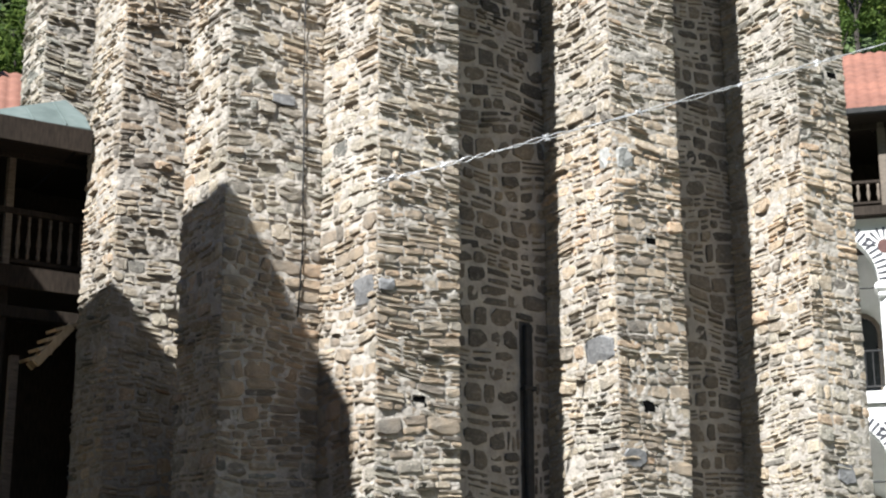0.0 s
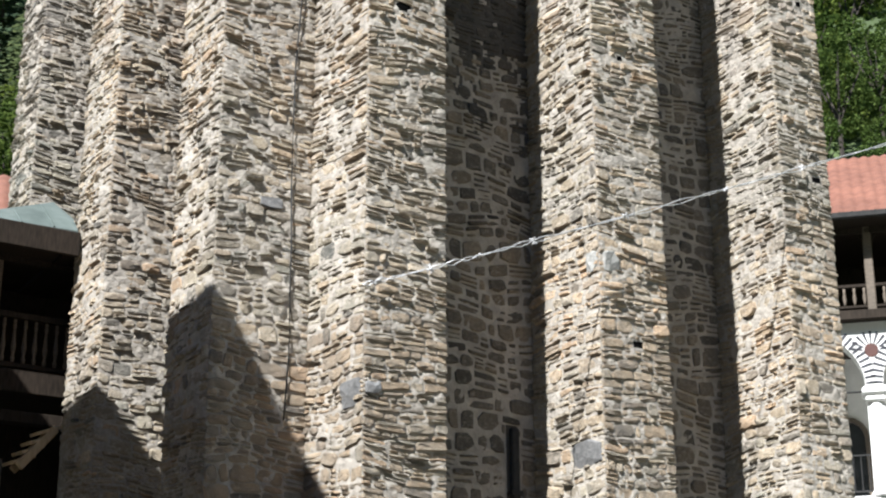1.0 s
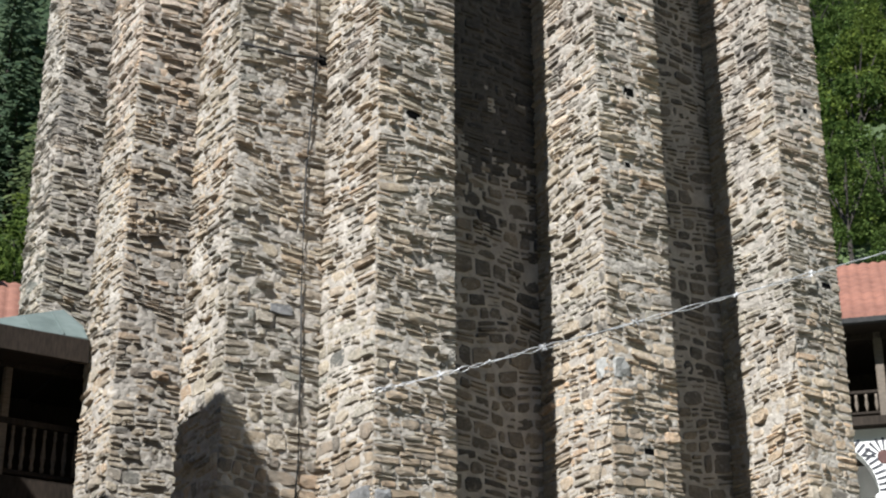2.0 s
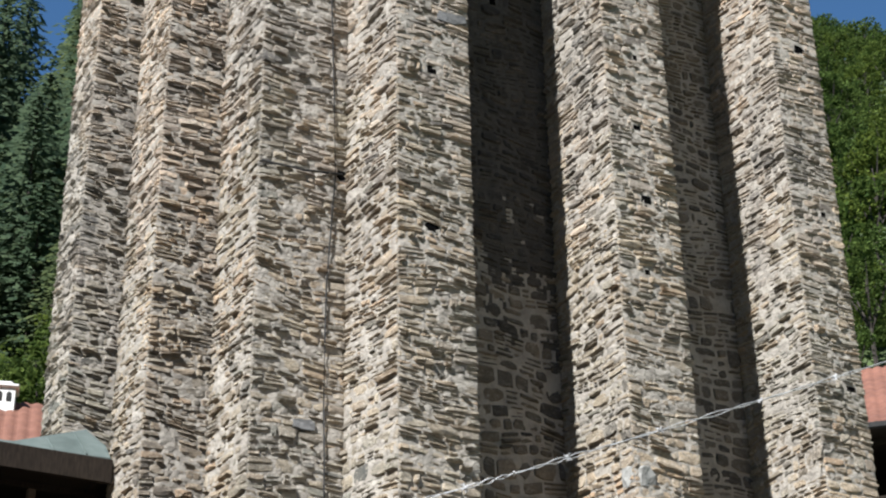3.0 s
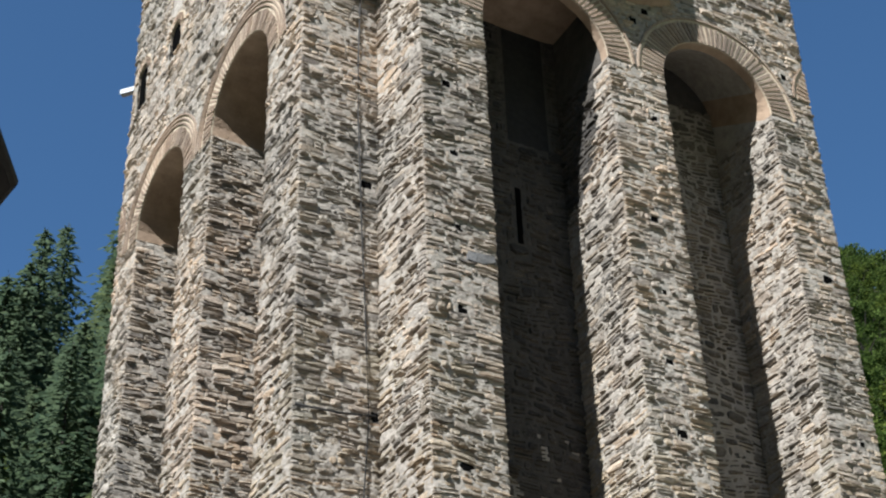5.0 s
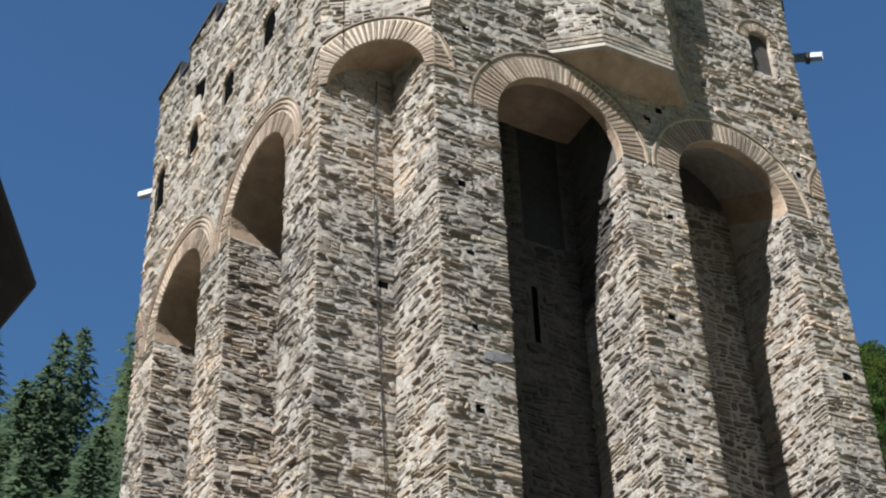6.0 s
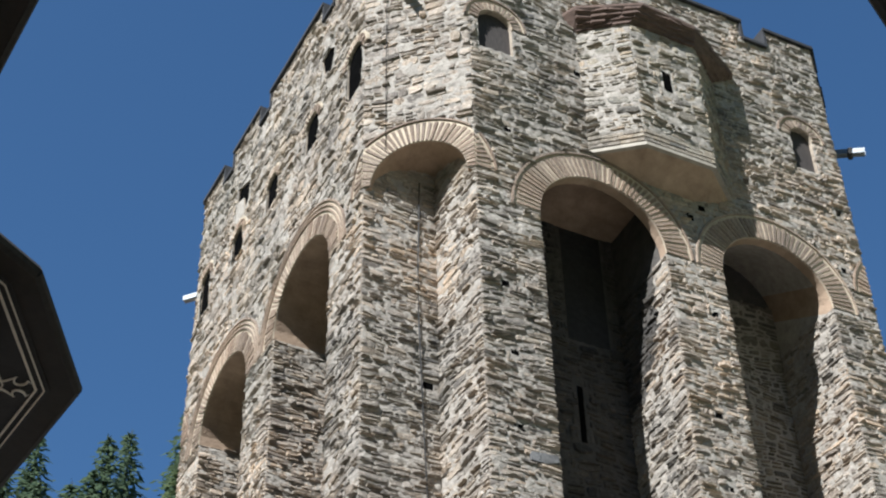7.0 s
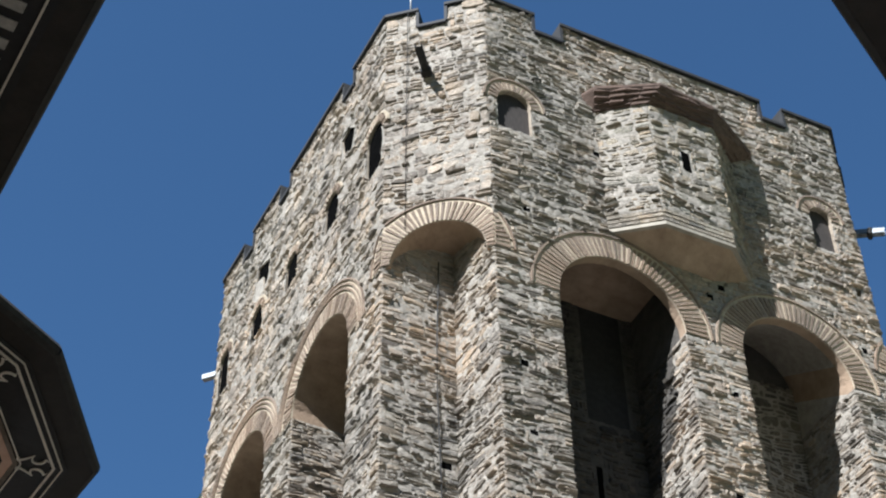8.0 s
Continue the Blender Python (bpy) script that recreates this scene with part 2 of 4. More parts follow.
    for vs in front:
        for i in range(len(vs)):
            a, b = vs[i], vs[(i + 1) % len(vs)]
            bm.faces.new((a, b, back[b], back[a]))


# ---------------------------------------------------------------- masonry
rng = random.Random(7)


def stone_shape(w, h, proud, r, lift=0.0, drop=0.0):
    """A split stone in its own plane (x along, z up, y inwards). lift, drop: how its right end stands over its left, above and below."""
    cut = r.uniform(0.0, 0.5)
    k = 0.55 if h < 0.09 else 0.8
    top = [(-1, 1 - r.uniform(0, k)), (-1 + r.uniform(.1, .5), 1 - r.uniform(0, .08)), (r.uniform(.2, .8), 1 + r.uniform(-.14, .06)), (1 - cut * r.random() * 0.5, 1 - r.uniform(0, k))]
    low = [(1, -1 + r.uniform(0, k)), (r.uniform(.1, .8), -1 + r.uniform(-.05, .14)), (-r.uniform(.1, .7), -1 + r.uniform(-.06, .1)), (-1 + cut * r.random() * 0.5, -1 + r.uniform(0, k * 0.7))]
    pts = [(x * w / 2, z * h / 2 + (x + 1) / 2 * (lift if z > 0 else drop)) for x, z in top + low][::-1]
    n = len(pts)
    cx, cz = sum(p[0] for p in pts) / n, sum(p[1] for p in pts) / n
    tx, tz = r.uniform(-0.06, 0.06), r.uniform(-0.16, 0.16)
    if w == 1.0 and h == 1.0:
        fx, fz, tx, tz = 0.9, 0.82, 0.0, 0.0
    else:
        edge = min(0.011, 0.15 * h, 0.15 * w) * r.uniform(0.5, 1.5)
        fx, fz = 1 - 2 * edge / w, 1 - 2 * edge / h
    verts = [(x, 0.03, z) for x, z in pts]
    verts += [(x, -proud * r.uniform(0.2, 0.7) + tx * x + tz * z, z) for x, z in pts]
    verts += [(cx + (x - cx) * fx, -proud * r.uniform(0.7, 1.25) + tx * x + tz * z, cz + (z - cz) * fz) for x, z in pts]
    verts.append((cx + r.uniform(-.2, .2) * w, -proud * r.uniform(0.85, 1.4), cz + r.uniform(-.15, .15) * h))
    faces = []
    for lvl in (0, n):
        for k in range(n):
            faces.append((lvl + k, lvl + (k + 1) % n, lvl + n + (k + 1) % n, lvl + n + k))
    faces += [(2 * n + k, 2 * n + (k + 1) % n, 3 * n) for k in range(n)]
    return verts, faces


def wave(u, z, amp, ph):
    return amp * (math.sin(2.1 * u + 0.9 * z + 2.0 * math.sin(0.7 * u + 1.3 * z) + ph) + 0.5 * math.sin(5.3 * u + 2.2 * z + ph))


def lay(u0, u1, z0, z1, style, keep):
    """Rough wavy courses of stones: (u, z, width, height, lift, drop) for those whose place keep() allows."""
    hs, ws, amp = style
    out, z, ph = [], z0, rng.uniform(0, 9)
    while z < z1 - 0.03:
        h = min(hs[0] + (hs[1] - hs[0]) * rng.random() ** 1.3, z1 - z)
        top = z + h
        u = u0
        while u < u1 - 0.02:
            w = rng.uniform(*ws) * (0.55 + 0.45 * h / hs[1])
            b = u + w
            if u1 - b < 0.09:
                b = u1
            a_, b_ = (u - 0.012 if u == u0 else u), (b + 0.012 if b == u1 else b)
            n = 1 if h < 0.085 or rng.random() < 0.55 else 2 if h < 0.14 or rng.random() < 0.6 else 3
            cuts = sorted([0.0, 1.0] + [(k + rng.uniform(-.18, .18)) / n for k in range(1, n)])
            lo = [wave(v, z, amp, ph) for v in (a_, b_)]
            hi = [wave(v, top, amp, ph) for v in (a_, b_)]
            for f0, f1 in zip(cuts, cuts[1:]):
                zl0, zl1 = z + lo[0] + (h + hi[0] - lo[0]) * f0, z + lo[0] + (h + hi[0] - lo[0]) * f1
                zr0, zr1 = z + lo[1] + (h + hi[1] - lo[1]) * f0, z + lo[1] + (h + hi[1] - lo[1]) * f1
                if rng.random() < 0.01:
                    continue
                if keep((a_ + b_) / 2, (zl0 + zl1) / 2, b_ - a_, zl1 - zl0):
                    out.append(((a_ + b_) / 2, (zl0 + zl1) / 2, b_ - a_, zl1 - zl0, zr1 - zl1, zr0 - zl0))
                    continue
                bits = int((b_ - a_) / 0.06)       # smaller stones fill up beside an opening
                for k in range(bits):
                    bw, bz = (b_ - a_) / bits, (zl0 + zl1) / 2 + (zr1 - zl1 + zr0 - zl0) / 2 * k / bits
                    if keep(a_ + bw * (k + 0.5), bz, bw, zl1 - zl0):
                        out.append((a_ + bw * (k + 0.5), bz, bw, zl1 - zl0, (zr1 - zl1) / bits, (zr0 - zl0) / bits))
            u = b
        z = top
    return out


THIN = ((0.04, 0.125), (0.09, 0.40), 0.034)
MIXED = ((0.05, 0.19), (0.10, 0.38), 0.04)
ROUND = ((0.13, 0.27), (0.15, 0.38), 0.04)


def stonework(plane, cells, parent, gap=0.014, proud=(0.011, 0.034), material=None):
    """All the stones of one face as one mesh."""
    verts, faces = [], []
    for u, z, w, h, lift, drop in cells:
        g = gap * rng.uniform(0.4, 1.7)
        out = rng.uniform(*proud) if rng.random() > 0.12 else proud[1] * rng.uniform(1, 1.7)
        sv, sf = stone_shape(max(w - g, 0.03), max(h - g, 0.018), out, rng, lift, drop)
        base = len(verts)
        for x, y, zz in sv:
            verts.append(plane.at(u + x, z + zz, -y))
        faces += [tuple(base + i for i in f) for f in sf]
    if verts:
        return mesh_object("stonework", verts, faces, material or STONE, parent, kind="stuff")


PIECES = []
for i in range(24):
    sv, sf = stone_shape(1.0, 1.0, 1.0, rng)
    me = bpy.data.meshes.new("stone")
    me.from_pydata([(x, y if y < 0.029 else 2.0, z) for x, y, z in sv], [], sf)
    me.materials.append(STONE)
    PIECES.append(me)


def single_stones(plane, cells, parent, gap=0.016):
    """Stones that are objects of their own, on shared meshes."""
    for u, z, w, h, lift, drop in cells:
        t = math.atan2((lift + drop) / 2, w)
        z += (lift + drop) / 4
        ob = new("stone", PIECES[rng.randrange(len(PIECES))])
        ob.parent = parent
        ob.matrix_basis = plane.matrix(u, z) @ Matrix.Rotation(-t, 4, "Y") @ Matrix.Diagonal((w - gap, rng.uniform(0.014, 0.040), max(h - gap, 0.025), 1))


def mortar_bed(plane, u0, u1, z0, z1, parent, keep=None, material=None, step=0.036, level=0.0115, shaded=None):
    """Uneven pointing between the stones: hollow in places, smeared over their edges in others."""
    nu, nz = max(2, round((u1 - u0) / step)), max(2, round((z1 - z0) / step))
    verts, faces = [], []
    for j in range(nz + 1):
        for i in range(nu + 1):
            u, z = u0 + (u1 - u0) * i / nu, z0 + (z1 - z0) * j / nz
            p = plane.at(u, z)
            d = level + 0.012 * noise.noise(p * 2.6) + 0.022 * noise.noise(p * 13)
            if i in (0, nu) or j in (0, nz):
                d = 0.004
            verts.append(p + plane.out * min(0.036, max(0.003, d)))
    for j in range(nz):
        for i in range(nu):
            if keep and not keep(u0 + (u1 - u0) * (i + 0.5) / nu, z0 + (z1 - z0) * (j + 0.5) / nz, 0.0, 0.0):
                continue
            a = j * (nu + 1) + i
            faces.append((a, a + 1, a + nu + 2, a + nu + 1))
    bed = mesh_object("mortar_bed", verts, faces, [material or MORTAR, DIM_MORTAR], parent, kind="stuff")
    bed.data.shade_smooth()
    # faces that carry painted shade take the dark mortar
    if shaded:
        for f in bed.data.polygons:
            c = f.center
            f.material_index = int(shaded((c - plane.o).dot(plane.e), c.z))


# ---------------------------------------------------------------- the tower
TOP, SPRING, REST = 23.08, 17.10, 22.65
CEILING = 18.36
A, B = (0.0, 0.0), (6.53, 0.0)
CORNERS = [A, B, (7.58, 1.10), (7.40, 7.80), (6.25, 8.85), (-0.20, 8.85), (-1.42, 7.75), (-1.20, 1.02)]
FACE = [Plane(CORNERS[i], CORNERS[(i + 1) % 8]) for i in range(8)]
RIGHT, LEFT, CHAMFER = FACE[0], FACE[6], FACE[7]
CORE = [(0.0, 1.30), (6.45, 1.30), (6.45, 7.55), (0.0, 7.55)]
DEEP = 1.30

tower = thing("stone_tower", "medieval rubble stone tower with tall arched buttresses and battlements", "tower")
bm = bmesh.new()
add_prism(bm, CORE, -0.3, 22.2)
# the whole inner wall takes the mortar darkened for recess shade
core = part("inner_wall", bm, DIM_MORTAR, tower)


def arched(u, z, w, h):
    """Outline of an arched window whose sill's middle is at u, z."""
    r = w / 2
    return [(u - r, z), (u + r, z)] + arc(u, z + h - r, r, 0, math.pi, 8)


def oblong(u, z, w, h):
    return [(u - w / 2, z), (u + w / 2, z), (u + w / 2, z + h), (u - w / 2, z + h)]


# long faces: piers (u0, u1), battlement gaps, windows
FRONT = dict(piers=[(0, 0.95), (2.93, 3.86), (5.74, 6.53)], gaps=[(0.86, 1.36), (5.10, 5.57)])
SIDE = dict(piers=[(0, 0.86), (2.78, 3.77), (5.72, 6.73)], gaps=[(1.0, 1.42), (2.62, 3.05), (5.2, 5.6)])
WIN_R = [arched(0.43, 20.12, 0.56, 0.88), arched(5.88, 19.93, 0.42, 0.95)]
WIN_L = [arched(v, z, w, h) for v, z, w, h in ((0.43, 20.1, 0.46, 0.95), (1.88, 20.15, 0.48, 0.72), (3.32, 20.15, 0.46, 0.70),
                                               (4.86, 20.05, 0.48, 0.75), (6.40, 19.80, 0.54, 1.05))]
WIN_L += [[(5.30, 21.18), (5.52, 21.24), (5.64, 21.62), (5.40, 21.84), (5.14, 21.78), (5.20, 21.5)], [(2.05, 21.15), (2.22, 21.3), (2.26, 21.72), (1.72, 21.92), (1.66, 21.62), (1.98, 21.5)]]


def battlement(length, gaps):
    pts = [(length, TOP)]
    for a, b in reversed(gaps):
        pts += [(b, TOP), (b, REST), (a, REST), (a, TOP)]
    return pts + [(0, TOP)]


def arches_of(piers):
    return [((a[1] + b[0]) / 2, (b[0] - a[1]) / 2) for a, b in zip(piers, piers[1:])]


def vaulted(bm, plane):
    """Plaster on the undersides of the arches, mortar elsewhere; shade painted into inner jambs."""
    bm.normal_update()
    for f in bm.faces:
        c = f.calc_center_median()
        u = (c - plane.o).dot(plane.e)
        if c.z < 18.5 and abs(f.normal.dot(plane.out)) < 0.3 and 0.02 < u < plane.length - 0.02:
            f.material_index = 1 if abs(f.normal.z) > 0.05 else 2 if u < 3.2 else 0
        elif 18.6 < c.z < 21.95 and abs(f.normal.dot(plane.out)) < 0.3 and 0.02 < u < plane.length - 0.02:
            f.material_index = 3
    return bm


def upper_wall(plane, spec, windows, parent):
    """The wall above the buttresses, open below in arches."""
    line = [(spec["piers"][0][0], SPRING)]
    for (cu, r) in arches_of(spec["piers"]):
        line += arc(cu, SPRING, r, math.pi, 0, 18)
    line.append((plane.length, SPRING))
    bm = bmesh.new()
    thick = 0.14 if plane is RIGHT else DEEP + 0.02
    add_slab(bm, plane, line + battlement(plane.length, spec["gaps"]), windows, thick)
    if plane is RIGHT:  # behind the first arch the recess runs up to a flat ceiling
        (a, b), (cu, r) = (spec["piers"][0][1], spec["piers"][1][0]), arches_of(spec["piers"])[1]
        c, d, rise = spec["piers"][1][1], spec["piers"][2][0], 0.72
        rear = [(0, SPRING), (a, SPRING), (a, CEILING), (b, CEILING), (b, SPRING), (c - 0.03, SPRING), (c - 0.03, SPRING + rise + r + 0.02), (d + 0.03, SPRING + rise + r + 0.02), (d + 0.03, SPRING), (plane.length, SPRING)]
        # the second arch's vault climbs towards the back wall
        near_line = [(c, SPRING)] + arc(cu, SPRING, r, math.pi, 0, 18) + [(d, SPRING)]
        far_line = [(c, SPRING)] + arc(cu, SPRING + rise, r, math.pi, 0, 18) + [(d, SPRING)]
        p, q = [bm.verts.new(plane.at(*v, -thick + 0.01)) for v in near_line], [bm.verts.new(plane.at(*v, -DEEP)) for v in far_line]
        for k in range(len(p) - 1):
            bm.faces.new((p[k], p[k + 1], q[k + 1], q[k]) if 0 < k < len(p) - 2 else (p[k], q[k + 1], q[k]))
        add_slab(bm, plane, rear + [(plane.length, REST), (0, REST)], [], DEEP + 0.02 - thick, -thick)
    if plane is LEFT:  # its end leans with the niche's wall
        for v in bm.verts:
            if (v.co - plane.o).dot(plane.e) > plane.length - 0.01 and (v.co - plane.o).dot(plane.out) < -1:
                v.co -= plane.e * 0.022
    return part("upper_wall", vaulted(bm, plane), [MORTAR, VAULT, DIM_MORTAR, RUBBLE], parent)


def coping(plane, gaps, parent):
    """A dark metal sheet on every merlon and gap."""
    cuts = [0.0] + [v for g in gaps for v in g] + [plane.length]
    for i, (a, b) in enumerate(zip(cuts, cuts[1:])):
        z = TOP if i % 2 == 0 else REST
        bm = bmesh.new()
        add_box(bm, (a - 0.02 if i % 2 == 0 else a, -0.07, z - 0.01), (b + 0.02 if i % 2 == 0 else b, 0.75, z + 0.05), plane.matrix())
        part("coping", bm, COPING, parent, "dark metal coping sheet")
        if i % 2 == 0:
            for u in ([a] if a > 0 else []) + ([b] if b < plane.length else []):
                bm = bmesh.new()
                add_box(bm, (u - 0.025, -0.05, REST + 0.05), (u + 0.025, 0.75, TOP), plane.matrix())
                part("coping", bm, COPING, parent, "dark metal coping sheet")


def voussoirs(plane, cu, cz, r, thick, a0, a1, parent, d=0.0, material=BRICK, hoods=1, span=(-1e3, 1e3)):
    """A ring of thin bricks on edge, with a hood course, on a bed of mortar; cut off where the face ends."""
    def cut(a, lo, hi):
        c = math.cos(a)
        if abs(c) > 1e-6:
            ends = sorted(((span[0] - cu) / c, (span[1] - cu) / c))
            lo, hi = max(lo, ends[0]), min(hi, ends[1])
        return lo, hi

    step = 0.076 / (r + thick / 2)
    n = max(3, round(abs(a1 - a0) / step))
    bm = bmesh.new()
    inner, outer = [], []
    for i in range(n + 1):
        a = a0 + (a1 - a0) * i / n
        lo, hi = cut(a, r, r + thick + 0.05 + 0.075 * max(0, hoods - 1))
        inner.append((cu + lo * math.cos(a), cz + lo * math.sin(a)))
        outer.append((cu + hi * math.cos(a), cz + hi * math.sin(a)))
    mids = [cut(a0 + (a1 - a0) * (i + 0.5) / n, r, r + thick) for i in range(n)]
    bed_u = [i for i in range(n) if mids[i][1] - mids[i][0] > 0.045]
    bed = []
    for j in sorted({k for i in bed_u for k in (i, i + 1)}):
        bed.append([bm.verts.new(plane.at(*q, d + o)) for q, o in ((inner[j], -0.03), (inner[j], 0.018), (outer[j], 0.018), (outer[j], -0.03))])
    for p, q in zip(bed, bed[1:]):
        for k in range(3):
            bm.faces.new((p[k], p[k + 1], q[k + 1], q[k]))
    arch = part("arch_ring", bm, BRICK_MORTAR, parent, "arch of thin reddish bricks in pale mortar")
    for i in bed_u:
        a = a0 + (a1 - a0) * (i + 0.5) / n
        m = plane.matrix(cu, cz, d) @ Matrix.Rotation(-a, 4, "Y")
        half = step * (r + thick / 2) * rng.uniform(0.27, 0.34)
        bm = bmesh.new()
        e = rng.uniform(-0.012, 0.012)
        lo, hi = cut(a, r + 0.002, r + thick + e)
        vs = [(lo, half * 0.8), (hi, half * 1.15)]
        out = rng.uniform(0.022, 0.038)
        quad = [(vs[0][0], -vs[0][1]), (vs[1][0], -vs[1][1]), (vs[1][0], vs[1][1]), (vs[0][0], vs[0][1])]
        f = [bm.verts.new(m @ Vector((x, -out, z))) for x, z in quad]
        g = [bm.verts.new(m @ Vector((x, 0.02, z))) for x, z in quad]
        bm.faces.new(f)
        for k in range(4):
            bm.faces.new((f[k], f[(k + 1) % 4], g[(k + 1) % 4], g[k]))
        part("brick", bm, material, arch)
    # hood course: one thin line of tile round the ring
    for level in range(hoods):
        bm = bmesh.new()
        rows, base = [], r + thick + 0.05 + 0.075 * level
        for j in sorted({k for i in bed_u for k in (i, i + 1)}):
            a = a0 + (a1 - a0) * j / n
            if cut(a, base, base + 0.03) != (base, base + 0.03):
                continue
            rows.append([bm.verts.new(plane.at(cu + (base + k) * math.cos(a), cz + (base + k) * math.sin(a), d + o)) for k, o in ((0, -0.02), (0, 0.042), (0.03, 0.042), (0.03, -0.02))])
        for p, q in zip(rows, rows[1:]):
            for k in range(3):
                bm.faces.new((p[k], p[k + 1], q[k + 1], q[k]))
        part("hood_course", bm, BRICK, arch)
    return arch


# walls above the arches, all eight sides
walls = []
for i, plane in enumerate(FACE):
    if i % 2 == 0:
        spec = FRONT if i in (0, 4) else SIDE
        win = WIN_R if i == 0 else WIN_L if i == 6 else []
        if i == 0:
            win = win + [oblong(4.6, 19.12, 0.13, 0.13), oblong(6.05, 22.05, 0.12, 0.11), oblong(6.29, 19.12, 0.1, 0.15)]
        walls.append(upper_wall(plane, spec, win, tower))
        coping(plane, spec["gaps"], tower)
    else:
        r, cu = 0.68, plane.length / 2
        line = [(0, SPRING + 0.42)] + arc(cu, SPRING + 0.47, r, math.pi, 0, 16) + [(plane.length, SPRING + 0.42)]
        gaps = [(0.51, 0.97)]
        bm = bmesh.new()
        add_slab(bm, plane, line + battlement(plane.length, gaps), [], 1.05)
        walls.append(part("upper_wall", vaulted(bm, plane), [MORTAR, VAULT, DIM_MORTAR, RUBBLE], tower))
        coping(plane, gaps, tower)
bm = bmesh.new()
add_prism(bm, [tuple((p.o - p.out * 0.5).to_2d()) for p in FACE], 21.9, 22.3)
part("roof_deck", bm, COPING, tower)

# buttresses
PLANS = []
for i in (0, 2, 4, 6):
    plane, spec = FACE[i], FRONT if i in (0, 4) else SIDE
    for k, (a, b) in enumerate(spec["piers"]):
        p = [plane.at(a, 0), plane.at(b, 0), plane.at(b, 0, -DEEP - 0.05), plane.at(a, 0, -DEEP - 0.05)]
        plan = [(v.x, v.y) for v in p]
        if i == 6 and k == 2:
            plan[2] = (-0.05, 1.045)
        if i == 0 and k == 0:
            plan[3] = (-0.12, 1.32)
        bm = bmesh.new()
        add_prism(bm, plan, -0.3, SPRING)
        PLANS.append(part("buttress", bm, MORTAR, tower))
R1, R2, R3 = PLANS[0:3]
L3, L2, L1 = PLANS[9:12]


def clear_of(windows=(), rings=(), more=None):
    """Whether a stone stays off openings and brick rings."""
    boxes = [(min(u for u, _ in w), max(u for u, _ in w), min(z for _, z in w), max(z for _, z in w)) for w in windows]

    def keep(u, z, w, h):
        for a, b, c, d in boxes:
            if a - w * 0.4 < u < b + w * 0.4 and c - h * 0.5 < z < d + h * 0.5:
                return False
        for cu, cz, r in rings:
            if z > cz - 0.03 and math.hypot(u - cu, z - cz) < r + min(w, h) * 0.4:
                return False
        return not more or more(u, z, w, h)
    return keep


HOLES = {  # putlog holes (u, z) in the buttress fronts
    "R1": [(0.48, 4.78), (0.42, 10.15), (0.46, 12.21), (0.44, 13.40), (0.42, 14.50), (0.35, 15.60)],
    "R2": [(3.32, 4.99), (3.42, 6.84), (3.33, 10.29), (3.41, 11.28), (3.35, 12.28), (3.40, 13.32), (3.37, 14.45), (3.61, 16.24)],
    "R3": [(6.20, 14.35), (6.32, 9.4), (6.25, 11.8)],
}


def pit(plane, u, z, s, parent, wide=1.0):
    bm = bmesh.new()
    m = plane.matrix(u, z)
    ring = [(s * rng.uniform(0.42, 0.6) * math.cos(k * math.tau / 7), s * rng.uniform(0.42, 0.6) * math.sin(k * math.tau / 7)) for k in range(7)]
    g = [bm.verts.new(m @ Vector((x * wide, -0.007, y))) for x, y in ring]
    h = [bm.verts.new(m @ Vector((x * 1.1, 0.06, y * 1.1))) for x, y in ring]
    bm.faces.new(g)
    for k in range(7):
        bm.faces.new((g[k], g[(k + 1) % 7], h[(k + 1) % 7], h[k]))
    # the black face stands in for the shade inside the hole
    part("putlog_hole", bm, HOLE_BLACK, parent, "dark putlog hole in the masonry")


def courses(plane, u0, u1, parent, holes=(), singles=False, split=11.5, z0=0.0, z1=SPRING, fine=9.0, shaded=None):
    """Stones on one face of a buttress: rounder below, thin slates above."""
    keep = clear_of([oblong(u, z - 0.045, 0.13 if i < 2 else 0.09, 0.09) for i, (u, z) in enumerate(holes)])
    mortar_bed(plane, u0, u1, z0, z1, parent, keep, shaded=shaded)
    cells = lay(u0, u1, z0, fine, MIXED, keep) + lay(u0, u1, fine, z1, THIN, keep)
    near = [c for c in cells if singles and 4.2 < c[1] < 8.4 and c[2] > 0.1 and c[3] > 0.045][:150]
    single_stones(plane, near, parent)
    chosen = set(near)
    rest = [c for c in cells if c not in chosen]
    # stones that carry painted shade take the dark stone
    if shaded:
        black = {c for c in rest if shaded(c[0], c[1])}
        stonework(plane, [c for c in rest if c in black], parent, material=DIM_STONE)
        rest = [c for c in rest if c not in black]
    stonework(plane, [c for c in rest if c[1] < split + 0.8 * math.sin(7 * c[0])], parent, 0.019)
    stonework(plane, [c for c in rest if c[1] >= split + 0.8 * math.sin(7 * c[0])], parent, material=SLATE)
    for i, (u, z) in enumerate(holes):
        pit(plane, u, z, 0.17, parent, 1.3 if i < 2 else 1.0)


courses(RIGHT, 0, 0.95, R1, HOLES["R1"], True, fine=4.6)
courses(RIGHT, 2.93, 3.86, R2, HOLES["R2"], True)
courses(RIGHT, 5.74, 6.53, R3, HOLES["R3"])
courses(Plane((-0.095, 1.04), (0, 0)), 0, 1.044, R1, (), True, z1=18.3)
# upper inner stones painted dark where the recess shade falls
courses(Plane((2.93, 1.3), (2.93, 0)), 0, 1.3, R2, shaded=lambda u, z: z > 15.2 + 1.6 * max(0.0, u - 0.25) ** 1.5 + 0.5 * noise.noise(Vector((4 * u, 2 * z, 3))) and u < 0.95)
courses(Plane((5.74, 1.3), (5.74, 0)), 0, 1.3, R3)
courses(LEFT, 0, 0.86, L3)
